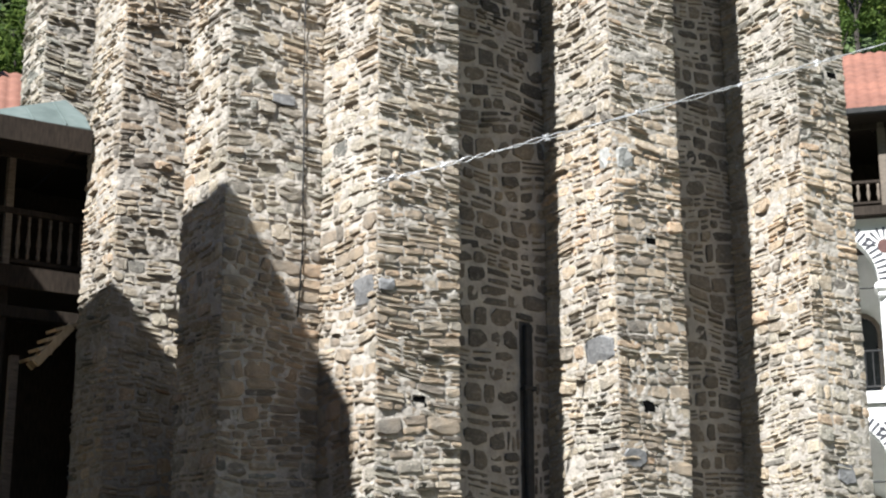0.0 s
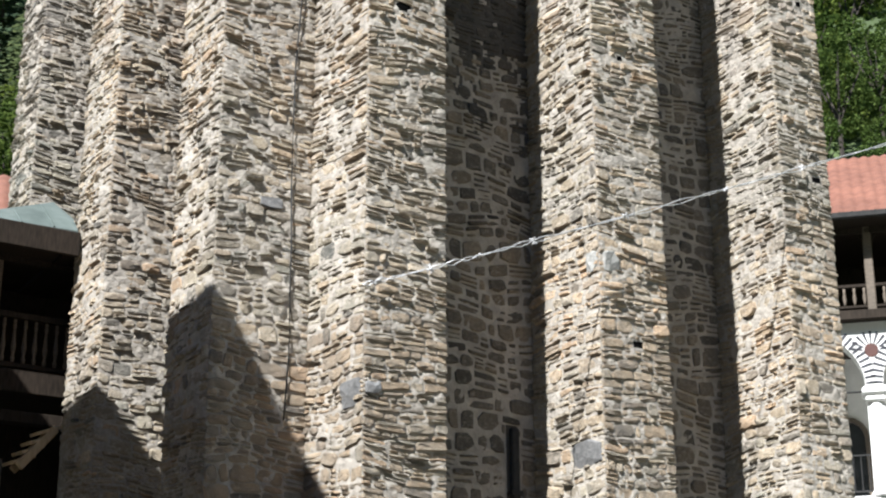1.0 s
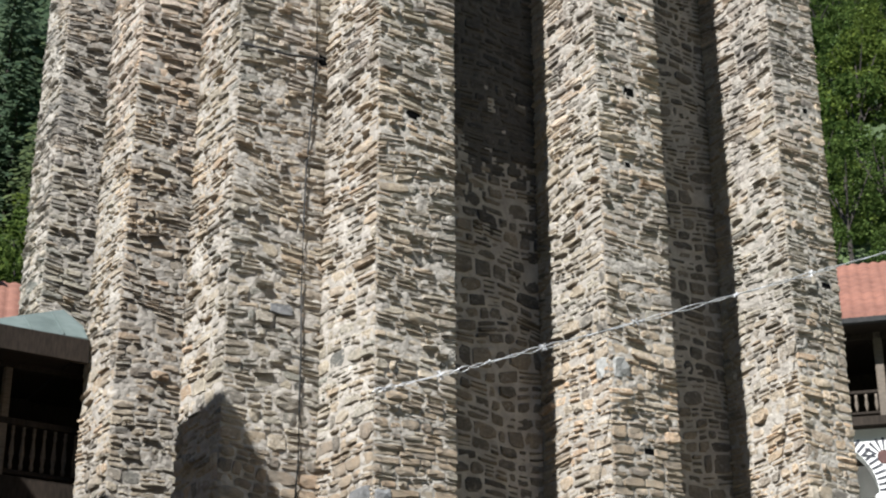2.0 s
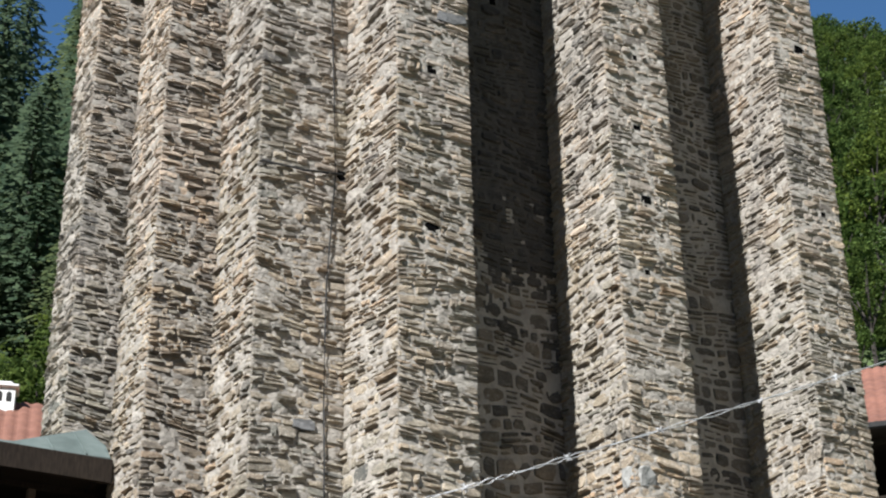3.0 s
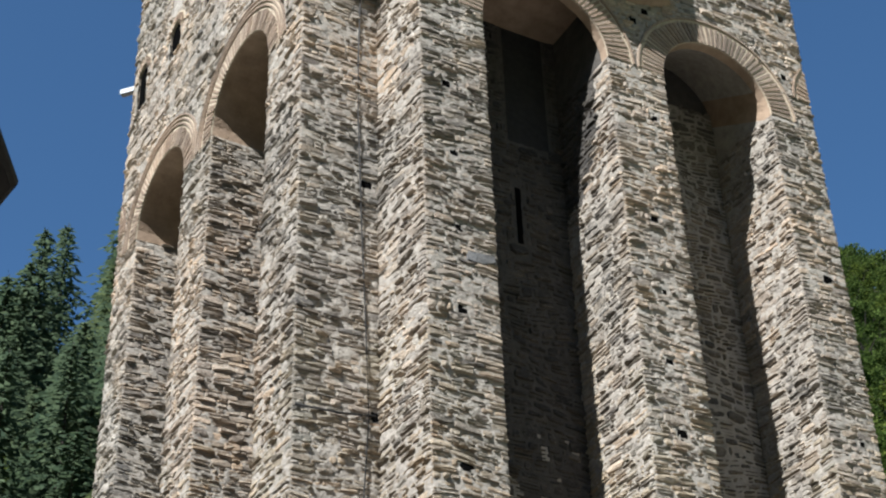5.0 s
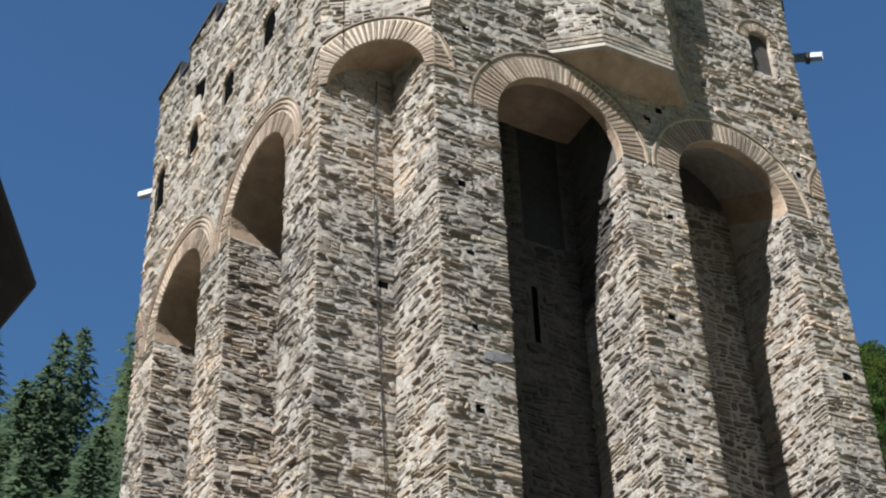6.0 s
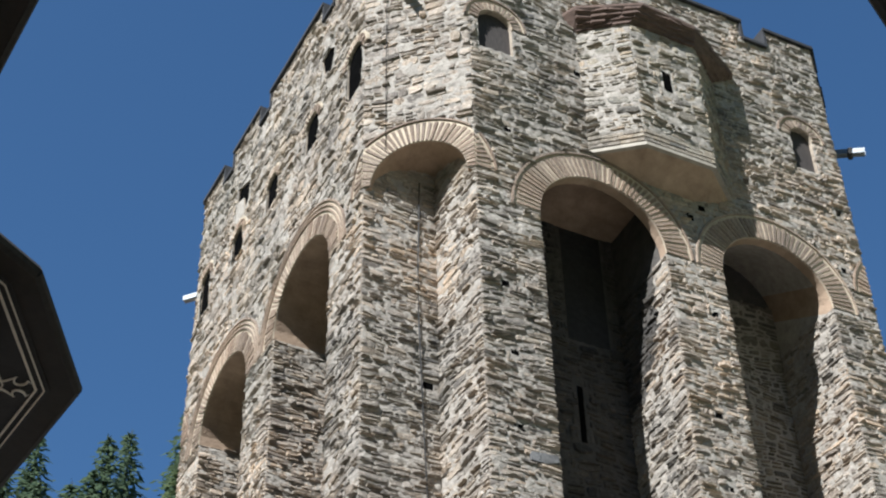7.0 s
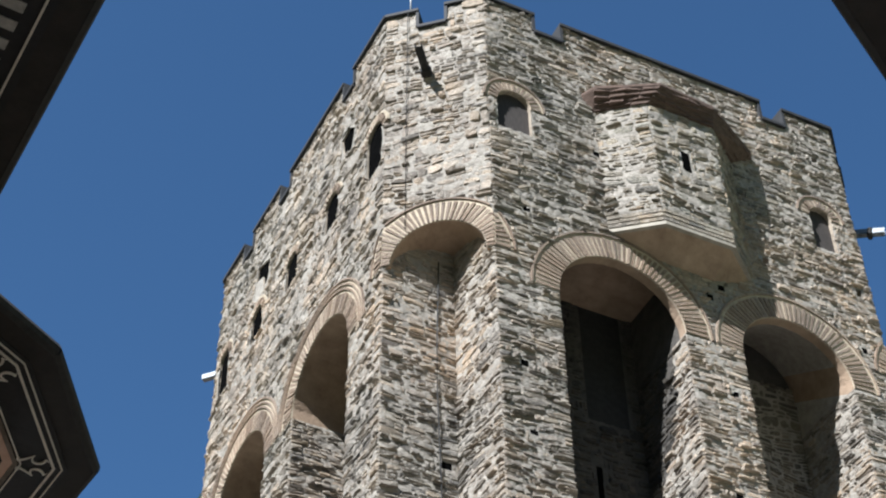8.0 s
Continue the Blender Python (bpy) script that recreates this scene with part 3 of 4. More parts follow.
courses(LEFT, 2.78, 3.77, L2)
courses(LEFT, 5.72, 6.73, L1)
side_of_niche = Plane((-1.20, 1.02), (-0.09, 1.04))
courses(side_of_niche, 0, 1.11, L1, [(1.04, 11.18), (0.94, 14.50)], True, z1=18.3)
for (a, b), pier in zip(SIDE["piers"][:2], (L3, L2)):
    p = LEFT.at(b, 0)
    q = LEFT.at(b, 0, -DEEP)
    courses(Plane((p.x, p.y), (q.x, q.y)), 0, DEEP, pier)

# single blocks that stand out by their colour
def block(plane, u, z, w, h, material, parent):
    verts, faces = stone_shape(w, h, 0.042, rng)
    me = mesh_object("stone", [plane.at(u + x, z + zz, -y) for x, y, zz in verts], faces, material, parent)
    return me


R1_SIDE, R2_SIDE = Plane((-0.095, 1.04), (0, 0)), Plane((2.93, 1.3), (2.93, 0))
block(R1_SIDE, 0.86, 5.85, 0.34, 0.30, BLUE_STONE, R1)
block(RIGHT, 0.10, 5.90, 0.18, 0.14, BLUE_STONE, R1)
block(R2_SIDE, 1.20, 7.74, 0.20, 0.27, PALE_STONE, R2)
block(RIGHT, 3.09, 7.74, 0.22, 0.26, PALE_STONE, R2)
block(R2_SIDE, 1.02, 5.62, 0.52, 0.30, BLUE_STONE, R2)
block(RIGHT, 6.10, 4.47, 0.26, 0.24, BLUE_STONE, R3)
block(RIGHT, 3.10, 4.42, 0.30, 0.20, BLUE_STONE, R2)
block(RIGHT, 0.72, 13.0, 0.40, 0.17, BLUE_STONE, R1)
block(side_of_niche, 0.62, 8.05, 0.26, 0.13, BLUE_STONE, L1)
PITS = [(3.45, 17.99), (3.67, 18.24), (2.35, 18.45), (1.78, 20.26), (0.51, 18.50), (6.11, 17.94)]
for u, z in PITS:
    pit(RIGHT, u, z, 0.18, walls[0])

# back walls of the recesses on the front
BACK = Plane((0, 1.30), (6.45, 1.30))
def shade_in_recess(u, z):
    """Where shade is painted into the first recess: ragged, from about half its height."""
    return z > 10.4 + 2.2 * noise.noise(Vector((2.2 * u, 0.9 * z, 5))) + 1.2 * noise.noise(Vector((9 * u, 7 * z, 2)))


for (a, b), shaded, top in (((0.95, 2.93), shade_in_recess, CEILING), ((3.86, 5.74), None, 18.0)):
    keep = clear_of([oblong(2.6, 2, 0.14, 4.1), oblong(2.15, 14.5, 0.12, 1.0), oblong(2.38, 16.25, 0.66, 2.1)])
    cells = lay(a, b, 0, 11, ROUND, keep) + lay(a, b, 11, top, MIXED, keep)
    black = {c for c in cells if shaded and shaded(c[0], c[1])}
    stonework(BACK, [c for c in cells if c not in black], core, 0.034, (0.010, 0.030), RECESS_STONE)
    if shaded:
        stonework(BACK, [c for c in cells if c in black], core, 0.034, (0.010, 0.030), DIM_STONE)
    mortar_bed(BACK, a, b, 0, top, core, keep, RECESS_MORTAR, 0.05, 0.007, shaded)
# flat black sheets: the openings' inner shade is painted, not hollowed out
for hole, name, lab in ((oblong(2.15, 14.5, 0.09, 0.95), "loophole", "narrow dark loophole"), (oblong(2.38, 16.25, 0.66, 2.1), "niche", "dark opening in the recess, a flat black sheet")):
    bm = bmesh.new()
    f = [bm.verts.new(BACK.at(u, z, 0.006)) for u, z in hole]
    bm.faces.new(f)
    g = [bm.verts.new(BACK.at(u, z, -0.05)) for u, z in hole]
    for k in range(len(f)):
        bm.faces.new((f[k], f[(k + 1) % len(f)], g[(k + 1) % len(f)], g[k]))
    part(name, bm, HOLE_BLACK if name == "loophole" else BLACK, core, lab)

# brick rings and upper stonework
for plane, spec, win, wall in ((RIGHT, FRONT, WIN_R, walls[0]), (LEFT, SIDE, WIN_L, walls[6])):
    rings = []
    for cu, r in arches_of(spec["piers"]):
        voussoirs(plane, cu, SPRING, r, 0.30 if plane is LEFT else 0.36, 0.0, math.pi, tower, hoods=3 if plane is LEFT else 1)
        rings.append((cu, SPRING, r + (0.53 if plane is LEFT else 0.45)))
    near_u = -0.787 if plane is RIGHT else plane.length + 0.787
    far_u = plane.length + 0.787 if plane is RIGHT else -0.787
    for cu in (near_u, far_u):
        ang = (0.02, 0.75) if cu < 0 else (math.pi - 0.75, math.pi - 0.02)
        voussoirs(plane, cu, SPRING + 0.47, 0.68, 0.34, *ang, tower, span=(0.0, plane.length))
        rings.append((cu, SPRING + 0.47, 1.1))
    for w in win[:2] if plane is RIGHT else win[:5]:
        cu, rr = (w[0][0] + w[1][0]) / 2, (w[1][0] - w[0][0]) / 2
        cz = max(z for _, z in w) - rr
        voussoirs(plane, cu, cz, rr, 0.16 if plane is RIGHT else 0.12, 0.0, math.pi, tower, hoods=1 if plane is RIGHT else 0)
        rings.append((cu, cz, rr + (0.24 if plane is RIGHT else 0.15)))
    # boards on the right; on the left black sheets painted as shaded insides
    deep = 0.07 if plane is RIGHT else 0.03
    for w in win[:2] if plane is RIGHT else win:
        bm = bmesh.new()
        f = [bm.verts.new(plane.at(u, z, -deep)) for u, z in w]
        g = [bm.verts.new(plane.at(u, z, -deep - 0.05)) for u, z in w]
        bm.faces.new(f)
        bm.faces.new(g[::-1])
        part("window_fill", bm, BOARD if plane is RIGHT else HOLE_BLACK, wall, "window opening filled by a board or a black shade sheet")
    more = None
    if plane is RIGHT:
        def more(u, z, w, h):
            return not (1.9 < u < 4.25 and 18.6 < z < 21.6)
    gaps = [oblong((a + b) / 2, REST, b - a, 0.6) for a, b in spec["gaps"]]
    spots = [oblong(u, z - 0.05, 0.1, 0.1) for u, z in PITS] + [oblong(4.6, 19.12, 0.13, 0.13), oblong(6.05, 22.05, 0.12, 0.11), oblong(6.29, 19.12, 0.1, 0.15)] if plane is RIGHT else []
    keep = clear_of(win + gaps + spots, rings, more)
    mortar_bed(plane, 0, plane.length, SPRING, TOP - 0.01, wall, keep)
    stonework(plane, lay(0, plane.length, SPRING, TOP - 0.01, THIN if plane is RIGHT else MIXED, keep), wall, material=SLATE)
keep = clear_of([oblong(0.74, REST, 0.46, 0.6)], [(CHAMFER.length / 2, SPRING + 0.47, 1.1)])
mortar_bed(CHAMFER, 0, CHAMFER.length, SPRING + 0.47, TOP - 0.01, walls[7], keep)
stonework(CHAMFER, lay(0, CHAMFER.length, SPRING + 0.47, TOP - 0.01, MIXED, keep), walls[7], material=SLATE)
voussoirs(CHAMFER, CHAMFER.length / 2, SPRING + 0.47, 0.68, 0.34, 0.0, math.pi, tower, span=(0.0, CHAMFER.length))

# the chapel's apse, corbelled out on the front
APSE = [(1.84, 0.0), (2.48, -0.50), (3.64, -0.50), (4.28, 0.0)]
apse_z0, apse_z1 = 18.66, 21.25
bm = bmesh.new()
add_prism(bm, APSE[::1] + [(4.28, 0.1), (1.84, 0.1)], apse_z0, apse_z1)
apse = part("apse", bm, MORTAR, tower, "polygonal stone apse carried out from the wall")
for i in range(3):
    p = Plane(APSE[i], APSE[i + 1])
    slit = [oblong(0.55, 19.95, 0.15, 0.42)] if i == 1 else []
    mortar_bed(p, 0, p.length, apse_z0 + 0.26, apse_z1, apse, clear_of(slit))
    stonework(p, lay(0, p.length, apse_z0 + 0.26, apse_z1, MIXED, clear_of(slit)), apse, 0.030)
    for row in range(3):      # brick courses under the stones
        u = -0.12 * (row % 2)
        while u < p.length - 0.03:
            a, b = max(u, 0.0), min(u + rng.uniform(0.22, 0.30), p.length)
            bm = bmesh.new()
            add_box(bm, (a + 0.006, -rng.uniform(0.02, 0.036), apse_z0 + 0.014 + 0.083 * row), (b - 0.006, 0.03, apse_z0 + 0.072 + 0.083 * row), p.matrix())
            part("brick", bm, STONE, apse)
            u = b
    # the slit is a black sheet in place of its shaded depth
    for s in slit:
        bm = bmesh.new()
        f = [bm.verts.new(p.at(u, z, 0.012)) for u, z in s]
        g = [bm.verts.new(p.at(u, z, -0.05)) for u, z in s]
        bm.faces.new(f)
        for k in range(4):
            bm.faces.new((f[k], f[(k + 1) % 4], g[(k + 1) % 4], g[k]))
        part("loophole", bm, HOLE_BLACK, apse, "narrow dark loophole")
bm = bmesh.new()
add_prism(bm, [(1.79, 0.02), (2.49, -0.52), (3.65, -0.52), (4.31, 0.02)], apse_z0 - 0.06, apse_z0)
part("base_slab", bm, SLAB, apse, "pale cut stone slab under the apse")
bm = bmesh.new()
rim = [bm.verts.new((x, y, apse_z0 - 0.05)) for x, y in ((1.86, 0.02), (2.53, -0.47), (3.61, -0.47), (4.24, 0.02))]
toe = [bm.verts.new((x, 0.02, z)) for x, z in ((2.10, apse_z0 - 0.14), (2.60, apse_z0 - 0.30), (3.55, apse_z0 - 0.34), (4.12, apse_z0 - 0.16))]
for k in range(3):
    bm.faces.new((rim[k], rim[k + 1], toe[k + 1], toe[k]))
bm.faces.new((rim[0], toe[0], toe[1], toe[2], toe[3], rim[3]))
part("base_underside", bm, VAULT, apse, "stained mortar underside")
EAVE = [(1.62, 0.0), (1.72, -0.24), (2.62, -0.74), (3.60, -0.68), (4.68, -0.12), (4.72, 0.0)]
EAVE_Z = 21.50
bm = bmesh.new()
lo = [bm.verts.new((x + rng.uniform(-.03, .03), y, EAVE_Z + rng.uniform(-.015, .015))) for x, y in EAVE]
inn = [bm.verts.new((v.co.x, v.co.y, v.co.z + 0.05)) for v in lo]
ridge = [bm.verts.new((x, 0.0, z)) for x, z in ((1.64, 21.58), (1.8, 21.66), (2.7, 21.85), (3.6, 21.85), (4.6, 21.62), (4.7, 21.58))]
under = [bm.verts.new((x, y, EAVE_Z - 0.30)) for x, y in ((1.80, 0.0), (1.84, -0.03), (2.47, -0.52), (3.65, -0.52), (4.26, -0.03), (4.30, 0.0))]
for i in range(5):
    bm.faces.new((lo[i], lo[i + 1], inn[i + 1], inn[i]))
    bm.faces.new((inn[i], inn[i + 1], ridge[i + 1], ridge[i]))
    bm.faces.new((under[i], under[i + 1], lo[i + 1], lo[i]))
part("apse_roof", bm, OLD_BRICK, apse, "weathered brick eaves of the apse")
# small courses of brick stepping out under the apse roof
for k in range(4):
    f = (k + 0.5) / 4
    ring_out = [Vector((a[0] + (b[0] - a[0]) * f, a[1] + (b[1] - a[1]) * f - 0.015)) for a, b in zip(((1.84, -0.03), (2.47, -0.52), (3.65, -0.52), (4.26, -0.03)), ((1.72, -0.24), (2.62, -0.74), (3.60, -0.68), (4.68, -0.12)))]
    for a, b in zip(ring_out, ring_out[1:]):
        n = max(2, round((b - a).length / 0.24))
        for j in range(n):
            p, q = a.lerp(b, j / n), a.lerp(b, (j + 0.93) / n)
            bm = bmesh.new()
            z = EAVE_Z - 0.30 + 0.30 * f + rng.uniform(-0.02, 0.02)
            p, q = p + Vector((0, rng.uniform(-.02, .03))), q + Vector((0, rng.uniform(-.02, .03)))
            add_prism(bm, [(p.x, p.y), (q.x, q.y), (q.x, q.y + 0.2), (p.x, p.y + 0.2)], z - 0.022, z + 0.022)
            part("brick", bm, OLD_BRICK, apse)

# ---------------------------------------------------------------- ground and hills
def terrain(x, y):
    r = math.hypot(x + 7.66, y + 14)
    az = math.degrees(math.atan2(x + 7.66, y + 14))
    t = max(0.0, r - 46)
    f = min(1.0, max(0.0, (az - 20) / 22)) if -90 < az < 150 else 0.5
    f = f * f * (3 - 2 * f)
    return min((0.88 - 0.08 * f) * t, 78 + 62 * f + 0.13 * t) * (1 + 0.03 * math.sin(az * 0.35)) - 0.02


verts, faces, NA = [(-7, -14, -0.02)], [], 96
RAD = [12, 30, 45, 55, 65, 75, 85, 95, 110, 125, 140, 160, 180, 205, 230, 260, 300, 400, 700, 1600, 3000]
for r in RAD:
    for k in range(NA):
        a = k * math.tau / NA
        x, y = -7 + r * math.sin(a), -14 + r * math.cos(a)
        verts.append((x, y, terrain(x, y) + (noise.noise(Vector((x, y, 0)) * 0.04) * 4 if r > 70 else 0)))
for k in range(NA):
    faces.append((0, 1 + (k + 1) % NA, 1 + k))
for i in range(len(RAD) - 1):
    for k in range(NA):
        a, b = 1 + i * NA, 1 + (i + 1) * NA
        faces.append((a + k, a + (k + 1) % NA, b + (k + 1) % NA, b + k))
ground = mesh_object("ground", verts, faces, HILL)
tagged(ground, "grassy valley floor rising to steep wooded hillsides", "ground", kind="structure")
bm = bmesh.new()
add_prism(bm, [(-24, -40), (30, -40), (30, 24), (-24, 24)], -0.02, 0.0)
yard = tagged(part("pavement", bm, PAVING), "grey stone paving of the monastery courtyard", "pavement", kind="structure")

# ---------------------------------------------------------------- tower fittings
def wire(name, pts, r, material, parent=None, label="", sides=6):
    bm = bmesh.new()
    add_tube(bm, pts, r, sides)
    return part(name, bm, material, parent, label, smooth=True)


# lightning conductor down the corner niche
side_plane = Plane((-1.20, 1.02), (-0.09, 1.04))
path = [side_plane.at(u, z, 0.042) for u, z in ((0.84, 18.0), (0.8, 16.48), (0.8, 15.57), (0.85, 13.79), (0.91, 12.17), (0.94, 11.11), (0.85, 9.75), (0.84, 9.11), (0.84, 8.26), (0.86, 7.63), (0.86, 7.01), (0.87, 6.4), (0.83, 5.72))]
rod = thing("lightning_conductor", "thin dark cable hanging loose down the tower corner", "cable")
wire("cable", path, 0.009, BLACK, rod)
wire("cable", [CHAMFER.at(0.33, 18.2, 0.04), CHAMFER.at(0.34, 20.5, 0.05), CHAMFER.at(0.36, TOP, 0.06), CHAMFER.at(0.36, TOP + 0.12, 0.0)], 0.006, BLACK, rod)
wire("iron_tie", [side_plane.at(0.02, 11.08, 0.045), side_plane.at(0.55, 11.10, 0.05), side_plane.at(1.03, 11.18, 0.04)], 0.012, BLACK, tower, "thin rusty iron tie across the corner")
wire("mast", [CHAMFER.at(0.36, TOP + 0.03, -0.1), CHAMFER.at(0.36, TOP + 1.3, -0.1)], 0.014, STEEL, rod)


def spout(plane, length, material, z=20.85, tilt=-8, at=None, collar=(0.44, 0.60)):
    """A trough that throws rainwater clear of the wall."""
    bm = bmesh.new()
    m = plane.matrix(plane.length / 2 if at is None else at, z)
    w, t = 0.055, 0.012
    add_box(bm, (-w, -length, 0), (w, 0.4, t), m @ pose(0, 0, 0, tilt))
    add_box(bm, (-w, -length, t), (-w + t, 0.4, 0.10), m @ pose(0, 0, 0, tilt))
    add_box(bm, (w - t, -length, t), (w, 0.4, 0.10), m @ pose(0, 0, 0, tilt))
    sp = part("water_spout", bm, material, tower, "long open rainwater spout")
    bm = bmesh.new()
    add_box(bm, (-0.08, -length * collar[1], -0.05), (0.08, -length * collar[0], 0.12), m @ pose(0, 0, 0, tilt), 0.02)
    part("spout_collar", bm, BLACK, sp)


spout(CHAMFER, 0.56, BLACK, 21.42, -8, 0.66, (0.04, 0.28))
spout(FACE[1], 0.50, ZINC, 21.27, 12)
spout(FACE[5], 0.78, ZINC, 21.6, 0)

# holes and a dark shaft on the front
pipe = thing("drain_pipe", "dark iron drainpipe standing against the recess wall", "pipe")
bm = bmesh.new()
add_box(bm, (2.56, 1.20, 0), (2.66, 1.28, 6.06), bevel=0.015)
body = part("pipe", bm, BLACK, pipe)
for z in (1.5, 3.4, 5.3):
    bm = bmesh.new()
    add_box(bm, (2.53, 1.18, z), (2.69, 1.30, z + 0.05), bevel=0.008)
    part("bracket", bm, BLACK, body)

# twisted wire with barbs strung across the front
line = [Vector(p) for p in ((-0.05, -0.06, 6.92), (0.82, -0.30, 7.23), (2.03, -0.30, 7.74), (4.58, -0.30, 8.82), (6.99, -0.30, 9.86), (10.5, -0.9, 11.3), (14.5, 4.0, 12.9))]


def along(t):
    i = min(int(t), len(line) - 2)
    p = [line[max(0, min(len(line) - 1, i + k))] for k in (-1, 0, 1, 2)]
    f = t - i
    return 0.5 * (2 * p[1] + (p[2] - p[0]) * f + (2 * p[0] - 5 * p[1] + 4 * p[2] - p[3]) * f ** 2 + (3 * p[1] - p[0] - 3 * p[2] + p[3]) * f ** 3)


barbed = thing("barbed_wire", "bright twisted galvanised wire strung in front of the tower", "wire")
for ph in (0, math.pi):
    pts = []
    for i in range(420):
        t = i / 419 * (len(line) - 1.001)
        p, s = along(t), i * 0.34
        amp = 0.024 * (0.6 + 0.4 * math.sin(i * 0.11))
        pts.append(p + Vector((0, amp * math.cos(s + ph), amp * math.sin(s * 0.7 + ph))))
    wire("strand", pts, 0.0055, STEEL, barbed, sides=5)
for i in range(9):
    p = along(0.25 + i * 0.55)
    bm = bmesh.new()
    for k in range(3):
        d = Vector((rng.uniform(-1, 1), rng.uniform(-1, 1), rng.uniform(-1, 1))).normalized() * 0.05
        add_tube(bm, [p - d, p + d], 0.010, 4)
    part("barb", bm, STEEL, barbed)


# ---------------------------------------------------------------- residence with the painted eaves
def strip(bm, a, b, z, inner0, inner1, trim=0.0):
    """A flat strip along an eave's edge from a to b, between two distances in from it."""
    e = (b - a).normalized()
    n = Vector((-e.y, e.x))
    q = [a + e * trim + n * inner0, b - e * trim + n * inner0, b - e * trim + n * inner1, a + e * trim + n * inner1]
    lo, hi = [bm.verts.new((v.x, v.y, z)) for v in q], [bm.verts.new((v.x, v.y, z + 0.012)) for v in q]
    bm.faces.new(lo[::-1])
    bm.faces.new(hi)
    for k in range(4):
        bm.faces.new((lo[k], lo[(k + 1) % 4], hi[(k + 1) % 4], hi[k]))


def inset(poly, d):
    """The polygon (counter-clockwise) with every edge moved in by d."""
    out = []
    for i in range(len(poly)):
        p, q, r = Vector(poly[i - 1]), Vector(poly[i]), Vector(poly[(i + 1) % len(poly)])
        e, f = (q - p).normalized(), (r - q).normalized()
        n, m = Vector((-e.y, e.x)), Vector((-f.y, f.x))
        out.append(q + (n + m) * (d / (1 + n.dot(m))))
    return out


def eaves_house(name, label, eave, z, wall_in, ridge_z, wall_mat, painted):
    house = thing(name, label, "building")
    bm = bmesh.new()
    wall = inset(eave, wall_in)
    add_prism(bm, [tuple(v) for v in wall], 0.0, z)
    part("wall", bm, wall_mat, house, "plastered wall")
    bm = bmesh.new()
    lo = [bm.verts.new((x, y, z)) for x, y in eave]
    hi = [bm.verts.new((x, y, z + 0.10)) for x, y in eave]
    inner = [bm.verts.new((v.x, v.y, ridge_z)) for v in inset(eave, 2.0 if len(eave) < 6 else 1.2)]
    bm.faces.new(lo[::-1])
    n = len(eave)
    for i in range(n):
        bm.faces.new((lo[i], lo[(i + 1) % n], hi[(i + 1) % n], hi[i]))
        bm.faces.new((hi[i], hi[(i + 1) % n], inner[(i + 1) % n], inner[i]))
    bm.faces.new(inner)
    roof = part("roof", bm, SOFFIT, house, "dark boarded eaves")
    for i in range(n):
        a, b = Vector(eave[i]), Vector(eave[(i + 1) % n])
        bm = bmesh.new()
        add_tube(bm, [(a.x, a.y, z + 0.06), (b.x, b.y, z + 0.06)], 0.065, 8)
        part("gutter", bm, BLACK, roof, "dark round gutter")
    if painted:
        def band(d0, d1, zz, name, material, label="", skip=()):
            """A flat closed band under the eaves between two distances in from the edge."""
            bm = bmesh.new()
            p, q = inset(eave, d0), inset(eave, d1)
            for i in range(n):
                if i in skip:
                    continue
                j = (i + 1) % n
                quad = (p[i], p[j], q[j], q[i])
                f = [bm.verts.new((v.x, v.y, zz)) for v in quad]
                g = [bm.verts.new((v.x, v.y, zz + 0.012)) for v in quad]
                bm.faces.new(f)
                for k in range(4):
                    bm.faces.new((f[k], f[(k + 1) % 4], g[(k + 1) % 4], g[k]))
            bmesh.ops.remove_doubles(bm, verts=bm.verts, dist=0.0005)
            return part(name, bm, material, house, label)

        panel = band(0.225, 0.66, z - 0.016, "eave_panel", FRIEZE, "black painted soffit band with pale scrolls")
        band(0.266, 0.280, z - 0.030, "painted_line", CREAM, skip=(1,))
        band(0.335, 0.358, z - 0.030, "painted_line", CREAM, skip=(1,))
        band(0.295, 0.312, z - 0.030, "painted_line", CREAM, skip=tuple(k for k in range(n) if k != 1))
        band(0.632, 0.645, z - 0.030, "painted_line", CREAM, skip=(1,))
        band(0.665, 0.71, z - 0.030, "cornice", OLD_WOOD, "brown moulding along the wall")
        band(0.71, 0.80, z - 0.024, "plaster_cove", OCHRE, "pale ochre plaster under the eaves", skip=(1,))
        a, b = Vector(eave[1]), Vector(eave[2])
        e = (b - a).normalized()
        for k in range(24):      # pale boards across the eaves of the long side
            bm = bmesh.new()
            strip(bm, a + e * (0.5 + 0.19 * k), a + e * (0.595 + 0.19 * k), z - 0.034, 0.42, 0.66)
            part("eave_board", bm, PALE_STONE, panel)
        mid = inset(eave, 0.36)
        for i in range(n):
            a, b = mid[i], mid[(i + 1) % n]
            e = (b - a).normalized()
            nn = Vector((-e.y, e.x))
            for end, sg in ((a, 1), (b, -1)):
                bm = bmesh.new()
                pts = []
                for k in range(25):   # an S-shaped tendril rolled up at both ends
                    u = k / 24
                    turn = 6.2 * (u - 0.5)
                    c = end + e * sg * (0.08 + 0.13 * u) + nn * (0.01 + 0.24 * u)
                    off = 0.042 * math.sin(turn * 1.9)
                    v = c + e * sg * off - nn * off * 0.8 + nn * 0.03 * math.cos(turn * 2.4)
                    pts.append((v.x, v.y, z - 0.022))
                add_tube(bm, pts, [0.004 + 0.010 * abs(math.sin(5 * k / 24)) for k in range(25)], 5)
                part("scroll", bm, CREAM, panel)
    return house


